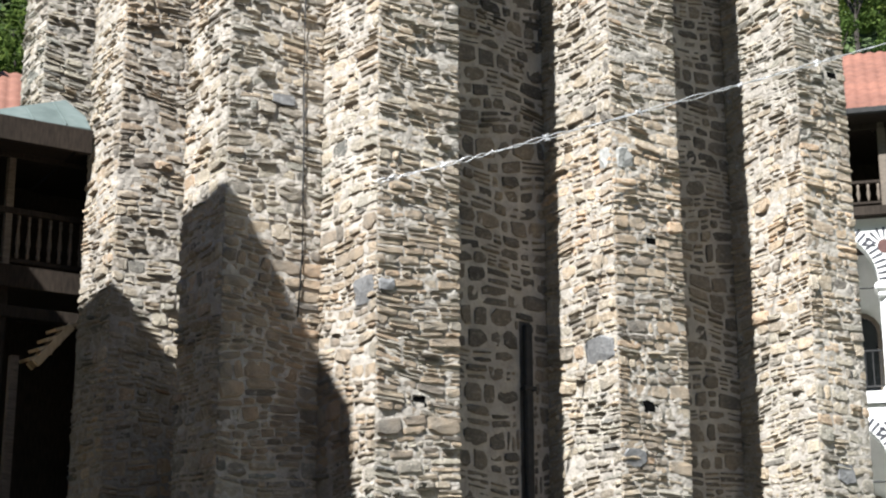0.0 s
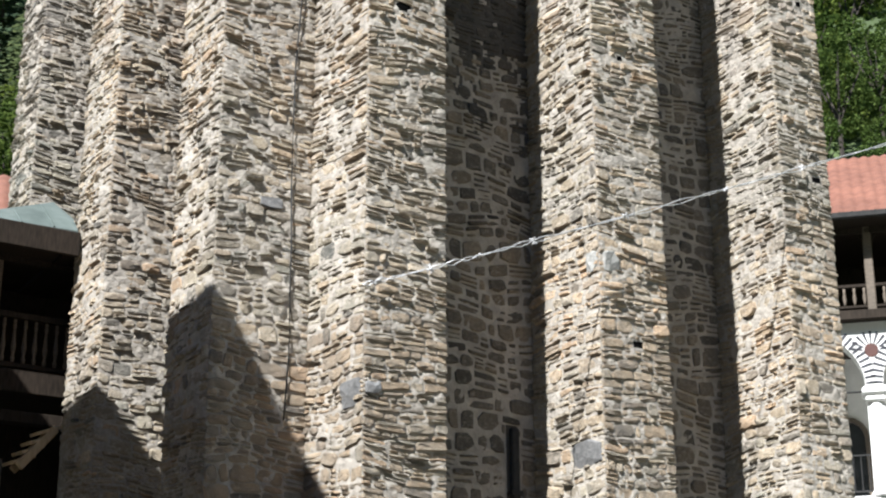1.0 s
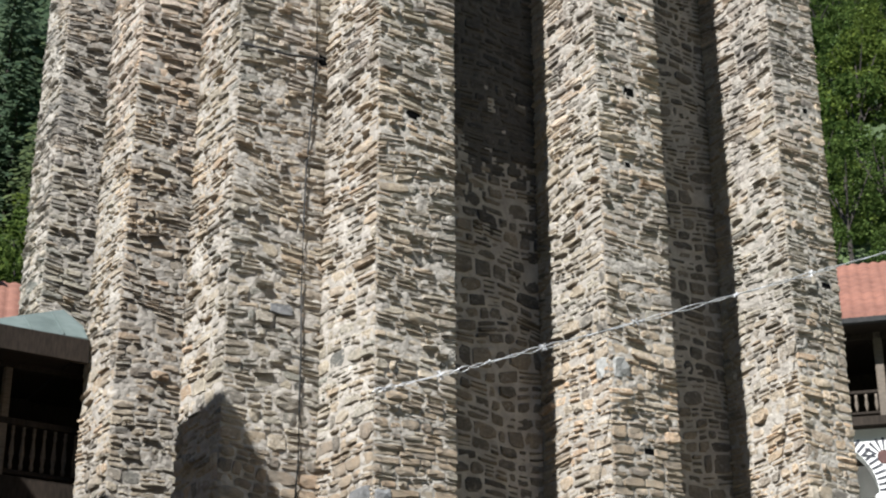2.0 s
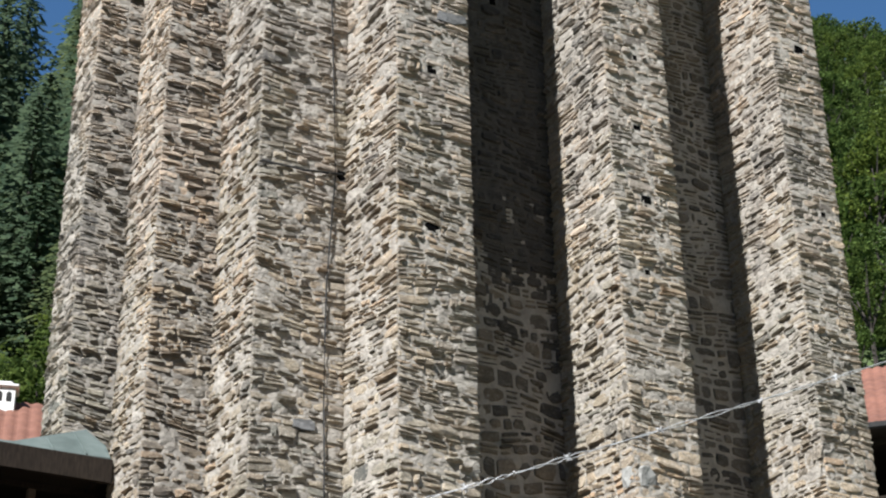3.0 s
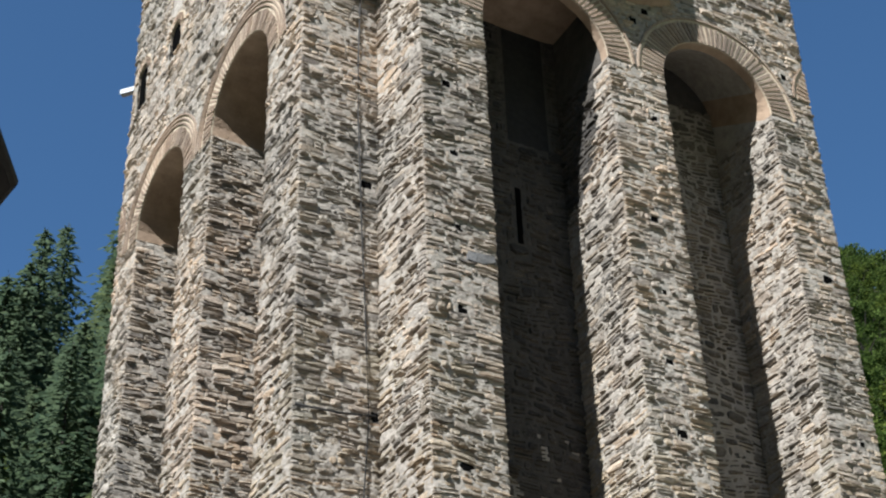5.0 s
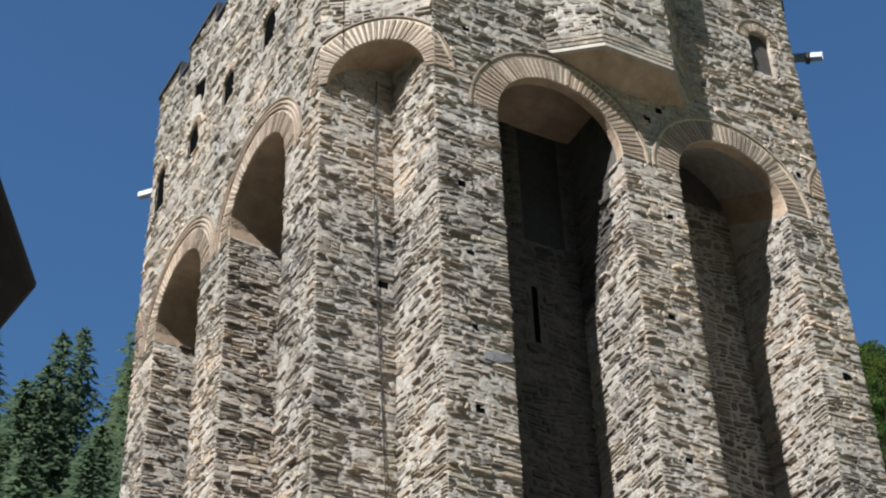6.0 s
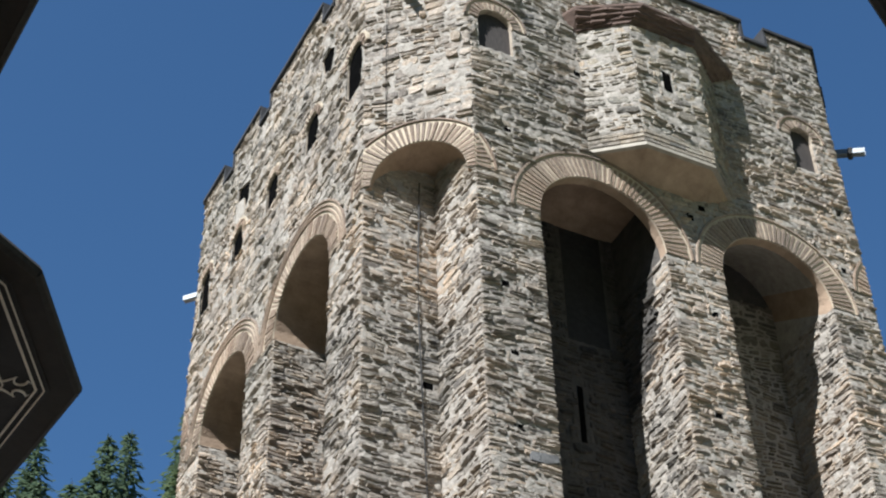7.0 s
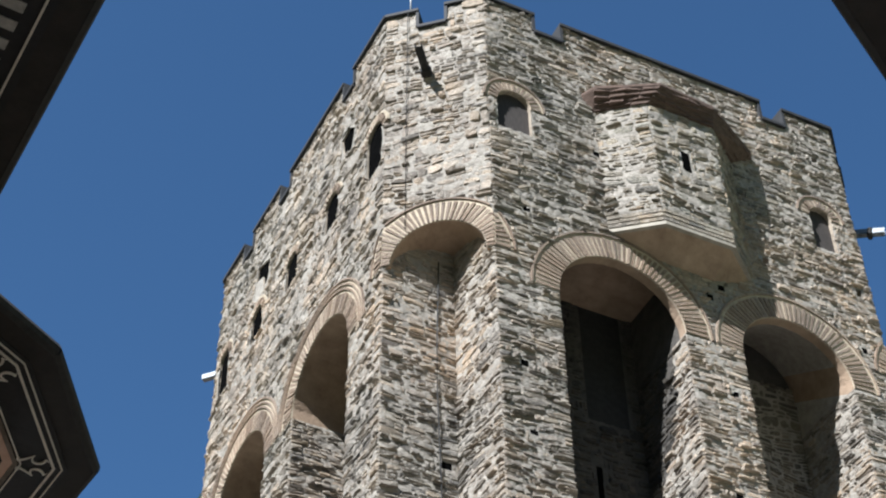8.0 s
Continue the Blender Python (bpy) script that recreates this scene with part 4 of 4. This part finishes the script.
RES = [(-9.85, -8.57), (-6.50, -8.57), (-6.93, -3.27), (-5.86, -2.57), (-5.05, -1.09), (-5.23, 0.23), (-5.65, 2.83), (-6.0, 5.23), (-9.85, 5.23)]
residence = eaves_house("residence_wing", "monastery residence with dark wide eaves and painted soffits", RES, 11.4, 0.86, 12.3, OCHRE, True)
near_house = eaves_house("neighbouring_house", "dark overhanging roof of a neighbouring monastery building", [(-5.175, -10.965), (-2.65, -15.5), (4.5, -11.5), (1.975, -7.015)], 9.5, 0.8, 11.2, OCHRE, False)

# ---------------------------------------------------------------- wooden gallery against the tower
gallery = thing("wooden_gallery", "dark timber gallery with turned balusters under a sheet roof", "gallery")
GX0, GX1, GY = -5.4, -0.75, 5.45
bm = bmesh.new()
vs = [bm.verts.new(v) for v in ((GX0, 4.75, 8.62), (-1.40, 4.75, 8.76), (-1.36, 5.1, 9.04), (-1.50, 5.5, 9.37), (-2.55, 4.98, 8.86))]
ws = [bm.verts.new(v.co - Vector((0, 0, 0.03))) for v in vs]
bm.faces.new(vs)
bm.faces.new(ws[::-1])
for k in range(5):
    bm.faces.new((vs[k], vs[(k + 1) % 5], ws[(k + 1) % 5], ws[k]))
roof = part("roof", bm, COPPER, gallery, "grey-green sheet metal roof")
for k in range(2):
    x = -2.1 + k * 0.4
    bm = bmesh.new()
    add_tube(bm, [(x, 4.76, 8.74 + 0.02 * k), (x, 5.12 + 0.22 * k, 9.02 + 0.21 * k)], 0.014, 5)
    part("seam", bm, COPPER, roof)
# the box next to the tower is added, unseen, to keep sun off the back wall
for name, lo, hi, mat in (("eave_beam", (GX0, 4.70, 8.42), (-1.38, 4.76, 8.725), DARK_WOOD), ("soffit", (GX0, 4.80, 8.52), (-1.50, GY + 1.3, 8.56), DARK_WOOD), ("light_block", (-1.49, 5.03, 8.50), (-0.40, 6.85, 8.62), DARK_WOOD), ("plate", (GX0, GY - 0.06, 8.45), (GX1, GY + 0.06, 8.62), DARK_WOOD),
                          ("floor", (GX0, GY - 0.1, 6.90), (GX1, GY + 1.3, 7.05), DARK_WOOD), ("fascia", (GX0, GY - 0.14, 6.80), (GX1, GY - 0.10, 7.08), DARK_WOOD),
                          ("handrail", (GX0, GY - 0.06, 7.74), (GX1, GY + 0.05, 7.82), DARK_WOOD), ("bottom_rail", (GX0, GY - 0.04, 7.13), (GX1, GY + 0.03, 7.19), DARK_WOOD),
                          ("back_wall", (GX0, GY + 1.30, 0.0), (GX1, GY + 1.38, 8.9), DARK_WOOD), 
                          ("lower_beam", (GX0, GY - 0.05, 6.45), (GX1, GY + 0.12, 6.60), DARK_WOOD)):
    bm = bmesh.new()
    add_box(bm, lo, hi, bevel=0.008)
    part(name, bm, mat, gallery)
for x in (-5.3, -3.72, -2.14, -1.0):
    bm = bmesh.new()
    add_box(bm, (x - 0.05, GY - 0.05, 7.05), (x + 0.05, GY + 0.05, 8.5), bevel=0.015)
    part("post", bm, OLD_WOOD if x == -2.14 else DARK_WOOD, gallery)
    bm = bmesh.new()
    add_box(bm, (x - 0.07, GY - 0.02, 0), (x + 0.07, GY + 0.12, 6.9), bevel=0.015)
    part("support_post", bm, DARK_WOOD, gallery)
PROFILE = [(0, 0.020), (0.06, 0.030), (0.10, 0.018), (0.20, 0.034), (0.30, 0.024), (0.42, 0.016), (0.47, 0.026), (0.50, 0.020), (0.55, 0.024)]
bm = bmesh.new()
add_tube(bm, [(0, 0, z) for z, _ in PROFILE], [r for _, r in PROFILE], 8)
first = part("baluster", bm, OLD_WOOD, gallery, smooth=True)
first.matrix_basis = pose(GX0 + 0.1, GY, 7.19)
for k in range(1, 34):
    ob = new("baluster", first.data)
    ob.parent = gallery
    ob.matrix_basis = pose(GX0 + 0.1 + k * 0.132, GY, 7.19)

stair = thing("timber_stair", "short flight of fresh sawn timber steps under the gallery", "stairs")
for k in range(4):
    bm = bmesh.new()
    add_box(bm, (-0.16, -0.12, -0.02), (0.16, 0.12, 0.02), pose(-1.74 + 0.10 * k, GY - 0.2, 5.96 + 0.13 * k, 0, -22, 12), 0.004)
    part("tread", bm, NEW_WOOD, stair)
for dy in (-0.12, 0.12):
    bm = bmesh.new()
    add_box(bm, (-0.32, -0.02, -0.05), (0.36, 0.02, 0.05), pose(-1.58, GY - 0.2 + dy, 6.10, 0, -50, 8), 0.004)
    part("stringer", bm, NEW_WOOD, stair)
bm = bmesh.new()
add_box(bm, (-2.05, GY - 0.24, 0.0), (-1.95, GY - 0.14, 5.95))
part("support", bm, OLD_WOOD, stair)

# ---------------------------------------------------------------- tiled house behind
def tiled_slope(plane, u0, u1, z0, z1, depth, parent, name="roof", pitch=0.26):
    """A roof slope in rolls of tile: from the eave at z0 back to the ridge at z1."""
    verts, faces = [], []
    nu, nv = int((u1 - u0) / (pitch / 6)), 18
    for j in range(nv + 1):
        for i in range(nu + 1):
            f = j / nv
            u = u0 + (u1 - u0) * i / nu
            roll = 0.045 * abs(math.sin(math.pi * (u - u0) / pitch)) - 0.03 * ((f * nv) % 1.0)
            verts.append(plane.at(u, z0 + (z1 - z0) * f + roll + (0.03 if j % 2 else 0), -depth * f))
    for j in range(nv):
        for i in range(nu):
            a = j * (nu + 1) + i
            faces.append((a, a + 1, a + nu + 2, a + nu + 1))
    return mesh_object(name, verts, faces, TILE, parent)


HP = Plane((-9.5, 18.6), (5.0, 14.6))
house = thing("tiled_house", "white house with a red clay tile roof and small chimney", "house")
bm = bmesh.new()
add_slab(bm, HP, [(0, 0), (HP.length, 0), (HP.length, 12.3), (0, 12.3)], [], 7.0)
part("wall", bm, WHITE, house)
tiled_slope(HP, -0.4, HP.length + 0.4, 12.2, 15.12, 3.4, house)
tiled_slope(Plane(tuple(HP.at(HP.length, 0, -7).to_2d()), tuple(HP.at(0, 0, -7).to_2d())), -0.4, HP.length + 0.4, 12.2, 15.12, 3.55, house)
cu = 9.95
m = HP.matrix(cu, 14.95, -3.2)
bm = bmesh.new()
add_box(bm, (-0.24, -0.24, -0.3), (0.24, 0.24, 0.34), m, 0.02)
ch = part("chimney", bm, WHITE, house, "whitewashed chimney with small arched vents")
bm = bmesh.new()
add_box(bm, (-0.30, -0.30, 0.34), (0.30, 0.30, 0.42), m, 0.03)
add_box(bm, (-0.18, -0.18, 0.42), (0.18, 0.18, 0.52), m, 0.05)
part("cap", bm, WHITE, ch)
# vents are flat black faces, their inner shade put into the colour
for dx in (-0.09, 0.10):
    bm = bmesh.new()
    f = [bm.verts.new(m @ Vector((u + dx, -0.246, z))) for u, z in arched(0, 0.03, 0.11, 0.22)]
    g = [bm.verts.new(v.co + (m.to_3x3() @ Vector((0, 0.05, 0)))) for v in f]
    bm.faces.new(f)
    for k in range(len(f)):
        bm.faces.new((f[k], f[(k + 1) % len(f)], g[(k + 1) % len(f)], g[k]))
    part("vent", bm, BLACK, ch)

# ---------------------------------------------------------------- arcaded wing
AP = Plane((12.9, 13.55), (22.0, 4.4))
U0 = 5.74  # a column stands here
BAY = 2.7
arcade = thing("arcaded_wing", "white arcaded monastery wing with striped arches and a timber top gallery", "building")
cols = [U0 + BAY * k for k in (-1, 0, 1, 2)]


def storey(z_floor, z_spring, z_top):
    outline, holes, r = [(0, z_floor), (AP.length, z_floor), (AP.length, z_top), (0, z_top)], [], BAY / 2 - 0.17
    spans = [(a + BAY / 2) for a in cols[:-1]]
    for c in spans:
        holes.append([(c - r, z_floor + 0.02), (c + r, z_floor + 0.02)] + arc(c, z_spring, r, 0, math.pi, 20))
    bm = bmesh.new()
    add_slab(bm, AP, outline, holes, 0.45)
    wall = part("arcade_wall", bm, WHITE, arcade)
    for c in spans:
        striped(c, z_spring, r, 0.24, wall)
    for c in cols:
        striped(c, z_spring + 0.72, 0.16, 0.26, wall, True)
        bm = bmesh.new()
        m = AP.matrix(c, 0)
        add_tube(bm, [m @ Vector((0, 0.1, z)) for z in (z_floor, z_floor + 0.08, z_floor + 0.14, z_spring - 0.34)], [0.24, 0.24, 0.185, 0.165], 14)
        col = part("column", bm, WHITE, arcade, "round whitewashed column", smooth=True)
        bm = bmesh.new()
        add_box(bm, (-0.20, -0.12, z_spring - 0.34), (0.20, 0.30, z_spring - 0.22), m, 0.03)
        add_box(bm, (-0.26, -0.18, z_spring - 0.22), (0.26, 0.36, z_spring - 0.04), m, 0.05)
        part("capital", bm, WHITE, col)


def striped(cu, cz, r, thick, parent, disc=False):
    """Dark and red painted bricks round an arch, with white between."""
    n = max(9, round(math.pi * (r + thick / 2) / 0.125))
    for i in range(n):
        a = math.pi * (i + 0.5) / n
        m = AP.matrix(cu, cz) @ Matrix.Rotation(-a, 4, "Y")
        half0, half1 = 0.2 * math.pi * r / n, 0.2 * math.pi * (r + thick) / n
        bm = bmesh.new()
        quad = [(r + 0.01, -half0), (r + thick, -half1), (r + thick, half1), (r + 0.01, half0)]
        f = [bm.verts.new(m @ Vector((x, -0.012, z))) for x, z in quad]
        g = [bm.verts.new(m @ Vector((x, 0.02, z))) for x, z in quad]
        bm.faces.new(f)
        for k in range(4):
            bm.faces.new((f[k], f[(k + 1) % 4], g[(k + 1) % 4], g[k]))
        part("brick", bm, DARK_PAINT, parent)
    if disc:
        bm = bmesh.new()
        f = [bm.verts.new(AP.at(u, z, 0.012)) for u, z in arc(cu, cz + 0.02, r * 0.9, 0, math.tau, 16)[:-1]]
        g = [bm.verts.new(v.co - AP.out * 0.03) for v in f]
        bm.faces.new(f)
        for k in range(16):
            bm.faces.new((f[k], f[(k + 1) % 16], g[(k + 1) % 16], g[k]))
        part("roundel", bm, RED_PAINT, parent, "red painted roundel")


storey(8.2, 10.46, 11.80)
storey(4.3, 6.55, 7.95)
storey(0.0, 2.6, 4.1)
bm = bmesh.new()
for z in (0.0, 4.12, 7.97):
    add_box(bm, (0, -0.08, z + 0.0), (AP.length, 2.6, z + 0.2), AP.matrix())
part("floor_slab", bm, WHITE, arcade)
bm = bmesh.new()
add_box(bm, (0, 2.6, 0), (AP.length, 9.0, 14.0), AP.matrix())
part("back_wall", bm, WHITE, arcade)
for z in (8.45, 4.5):
    for c in [c + d for c in cols for d in (-0.62, 0.9)]:
        bm = bmesh.new()
        add_slab(bm, Plane(tuple(AP.at(0, 0, -2.6).to_2d()), tuple(AP.at(AP.length, 0, -2.6).to_2d())), arched(c, z, 0.95, 2.0), [arched(c, z + 0.08, 0.75, 1.82)], 0.06, 0.08)
        fr = part("window_frame", bm, OLD_WOOD, arcade, "brown arched window frame")
        bm = bmesh.new()
        bm.faces.new([bm.verts.new(AP.at(u, zz, -2.585)) for u, zz in arched(c, z + 0.08, 0.75, 1.82)])
        part("pane", bm, GLASS_DARK, fr)
    # iron rail between the columns and a tie rod
    for c in cols[:-1]:
        bm = bmesh.new()
        for h in (0.12, 0.85):
            add_box(bm, (c + 0.2, 0.1, z - 0.25 + h), (c + BAY - 0.2, 0.13, z - 0.22 + h), AP.matrix())
        for k in range(15):
            u = c + 0.28 + k * 0.155
            add_box(bm, (u, 0.105, z - 0.13), (u + 0.02, 0.125, z + 0.62), AP.matrix())
        part("iron_railing", bm, BLACK, arcade, "thin black iron railing")
        bm = bmesh.new()
        add_tube(bm, [AP.at(c, z + 1.94, -0.2), AP.at(c + BAY, z + 1.94, -0.2)], 0.02, 6)
        part("tie_rod", bm, BLACK, arcade)
for name, lo, hi, mat in (("beam", (0, -0.25, 11.80), (AP.length, 0.2, 12.0), DARK_WOOD), ("handrail", (0, -0.18, 12.50), (AP.length, -0.08, 12.57), DARK_WOOD),
                          ("lower_rail", (0, -0.16, 12.06), (AP.length, -0.10, 12.12), DARK_WOOD), ("top_beam", (0, -0.2, 13.66), (AP.length, 0.1, 13.8), DARK_WOOD),
                          ("gallery_floor", (0, 0.2, 11.75), (AP.length, 2.6, 11.95), DARK_WOOD), ("gallery_back", (0, 2.5, 11.95), (AP.length, 2.58, 14.0), DARK_WOOD),
                          ("soffit", (-0.3, -0.75, 13.80), (AP.length + 0.3, 2.6, 13.86), DARK_WOOD), ("gutter", (-0.3, -0.86, 13.80), (AP.length + 0.3, -0.72, 13.92), BLACK)):
    bm = bmesh.new()
    add_box(bm, lo, hi, AP.matrix(), 0.012)
    part(name, bm, mat, arcade)
for k in range(7):
    u = U0 + 0.1 + (k - 3) * 1.35
    bm = bmesh.new()
    add_box(bm, (u - 0.09, -0.2, 11.95), (u + 0.09, -0.02, 13.9), AP.matrix(), 0.02)
    part("gallery_post", bm, OLD_WOOD, arcade)
    bm = bmesh.new()
    for sg in (-1, 1):
        for j in range(6):
            a0, a1 = j / 6 * math.pi / 2, (j + 1) / 6 * math.pi / 2
            p = [(u + sg * (0.09 + 0.5 * (1 - math.cos(a))), 13.35 + 0.5 * math.sin(a)) for a in (a0, a1)]
            q = [AP.at(p[0][0], p[0][1], 0.12), AP.at(p[1][0], p[1][1], 0.12), AP.at(p[1][0], 13.86, 0.12), AP.at(p[0][0], 13.86, 0.12)]
            f = [bm.verts.new(v) for v in q]
            g = [bm.verts.new(v - AP.out * 0.05) for v in q]
            bm.faces.new(f)
            bm.faces.new(g[::-1])
            for k2 in range(4):
                bm.faces.new((f[k2], f[(k2 + 1) % 4], g[(k2 + 1) % 4], g[k2]))
    part("bracket", bm, DARK_WOOD, arcade)
bal = None
for k in range(56):
    u = 0.3 + k * 0.2
    if u > AP.length:
        break
    if bal is None:
        bm = bmesh.new()
        add_tube(bm, [(0, 0, z) for z in (0, 0.06, 0.16, 0.28, 0.38)], [0.03, 0.025, 0.045, 0.025, 0.035], 7)
        bal = part("baluster", bm, OLD_WOOD, arcade, smooth=True)
        ob = bal
    else:
        ob = new("baluster", bal.data)
        ob.parent = arcade
    ob.matrix_basis = AP.matrix(u, 12.12, 0.13)
wing_eave = Plane(tuple(AP.at(0, 0, 0.8).to_2d()), tuple(AP.at(AP.length, 0, 0.8).to_2d()))
tiled_slope(wing_eave, -0.3, AP.length + 0.3, 13.9, 17.2, 5.2, arcade, pitch=0.24)
arcade.matrix_basis = Matrix.Translation(EYE) @ Matrix.Scale(1.235, 4) @ Matrix.Translation(-Vector(EYE))

# ---------------------------------------------------------------- trees on the slopes
def leaf_quads(points, size, r):
    verts, faces = [], []
    for p, s in points:
        q = Euler((r.uniform(-1, 1), r.uniform(-1, 1), r.uniform(0, 6.3))).to_matrix()
        w, h = size * s * r.uniform(0.7, 1.3), size * s * r.uniform(0.5, 1.0)
        base = len(verts)
        for x, y, z in ((-w, 0, 0.1 * w), (0, -h, 0), (w, 0, 0.12 * w), (0, h, -0.1 * w)):
            verts.append(Vector(p) + q @ Vector((x, y, z)))
        faces.append((base, base + 1, base + 2, base + 3))
    return verts, faces


def conifer(seed):
    r = random.Random(seed)
    h = r.uniform(16, 20)
    tree = thing("conifer", "tall dark green conifer with drooping boughs on the slope", "tree", "conifers on the slope")
    bm = bmesh.new()
    add_tube(bm, [(0, 0, -1.5), (0, 0, h * 0.5), (0, 0, h)], [0.28, 0.16, 0.02], 7)
    part("trunk", bm, BARK, tree)
    verts, faces = [], []
    z = h * 0.10
    while z < h - 0.2:
        f = 1 - z / h
        reach = 0.3 + 5.2 * f ** 0.8
        n = 5 + int(5 * f)
        off = r.uniform(0, 6)
        for k in range(n):
            a = off + k * math.tau / n + r.uniform(-0.35, 0.35)
            ln = reach * r.uniform(0.55, 1.12)
            m = max(3, int(ln / 0.25))
            droop = r.uniform(0.2, 0.45)
            for j in range(m):
                t = (j + 0.5) / m
                rr = ln * t
                w = 0.34 * ln * (1.1 - t) * 0.5 + 0.05
                side = r.uniform(-w, w)
                p = Vector((rr * math.cos(a) - side * math.sin(a), rr * math.sin(a) + side * math.cos(a), z + 0.12 * ln * t - droop * ln * t ** 1.8 + r.uniform(-0.08, 0.08)))
                b = a + side / max(w, 0.05) * 0.8 + r.uniform(-0.3, 0.3)
                d = Vector((math.cos(b), math.sin(b), r.uniform(-0.7, 0.05)))
                s = Vector((-d.y, d.x, r.uniform(-0.5, 0.5)))
                la, lb = r.uniform(0.26, 0.50), r.uniform(0.10, 0.18)
                base = len(verts)
                verts += [p - d * la * 0.6, p + s * lb, p + d * la, p - s * lb]
                faces.append((base, base + 1, base + 2, base + 3))
        z += 0.27 + 0.29 * f
    for k in range(14):
        p, a = Vector((0, 0, h - 0.9 + 0.07 * k)), r.uniform(0, 6)
        d = Vector((math.cos(a) * 0.16, math.sin(a) * 0.16, 0.12))
        base = len(verts)
        verts += [p, p + d + Vector((0.03, 0, 0)), p + d * 1.5, p + d - Vector((0.03, 0, 0))]
        faces.append((base, base + 1, base + 2, base + 3))
    mesh_object("crown", verts, faces, NEEDLE, tree)
    return tree


def broadleaf(seed, per=48, leaf=0.22):
    r = random.Random(seed)
    h = r.uniform(6.5, 10)
    tree = thing("broadleaf_tree", "bright green leafy deciduous tree on the slope", "tree", "leafy trees on the slope")
    bm = bmesh.new()
    add_tube(bm, [(0, 0, -1.5), (0.1, 0, h * 0.3), (0.0, 0.1, h * 0.75)], [0.2, 0.14, 0.04], 7)
    for k in range(5):
        a = k * 1.26 + r.uniform(0, 0.6)
        add_tube(bm, [(0.05, 0, h * 0.35), (1.1 * math.cos(a), 1.1 * math.sin(a), h * 0.6), (1.9 * math.cos(a), 1.9 * math.sin(a), h * 0.78)], [0.09, 0.06, 0.02], 5)
    part("trunk", bm, BARK, tree)
    pts = []
    for k in range(24):
        a, z = r.uniform(0, 6.3), h * r.uniform(0.25, 0.95)
        wide = 2.6 * math.sin(math.pi * min(1, max(0.08, (z / h - 0.1) / 0.95))) ** 0.7
        rr = wide * math.sqrt(r.random())
        c, s = Vector((rr * math.cos(a), rr * math.sin(a), z)), r.uniform(0.5, 1.05)
        for j in range(per):
            d = Vector((r.gauss(0, 1), r.gauss(0, 1), r.gauss(0, 0.75))).normalized() * s * r.uniform(0.6, 1.05)
            pts.append((c + d, r.uniform(0.6, 1.2)))
    v, f = leaf_quads(pts, leaf, r)
    mesh_object("crown", v, f, LEAF, tree)
    return tree


conifers = [conifer(100 + i) for i in range(4)]
leafy = [broadleaf(200 + i) for i in range(5)]
lush = [broadleaf(300 + i, 95, 0.15) for i in range(4)]
fresh = {id(t): True for t in conifers + leafy + lush}


def plant(kinds, az, dist, size, r):
    x, y = -7.66 + dist * math.sin(radians(az)), -14.0 + dist * math.cos(radians(az))
    m = pose(x, y, terrain(x, y) - 0.3, 0, 0, r.uniform(0, 360))
    src = kinds[r.randrange(len(kinds))]
    if fresh.pop(id(src), None):
        ob = src
    else:
        ob = copy_thing(src, m)
    ob.matrix_basis = m @ Matrix.Diagonal((size, size, size * r.uniform(0.9, 1.15), 1))


wood = random.Random(31)
for k in range(105):       # spruces above the residence
    plant(conifers, wood.uniform(4, 18.5), 77 + 60 * (k / 105) + wood.uniform(-3, 3), wood.uniform(0.65, 1.2), wood)
for k in range(16):       # leafy trees in front of them
    plant(lush, 12 + 6 * k / 16, wood.uniform(62, 75), wood.uniform(0.8, 1.2), wood)
for k in range(45):
    plant(lush, wood.uniform(6, 18.5), wood.uniform(56, 92), wood.uniform(0.7, 1.2), wood)
for k in range(45):
    plant(lush, wood.uniform(43, 51), 58 + 50 * k / 45 + wood.uniform(-3, 3), wood.uniform(0.5, 0.95), wood)
for k in range(190):
    plant(leafy, wood.uniform(43.5, 50), 105 + 160 * (k / 190) ** 0.8 + wood.uniform(-3, 3), wood.uniform(0.6, 1.1), wood)
for k in range(8):
    plant(conifers, wood.uniform(43, 51), wood.uniform(62, 90), wood.uniform(0.4, 0.6), wood)
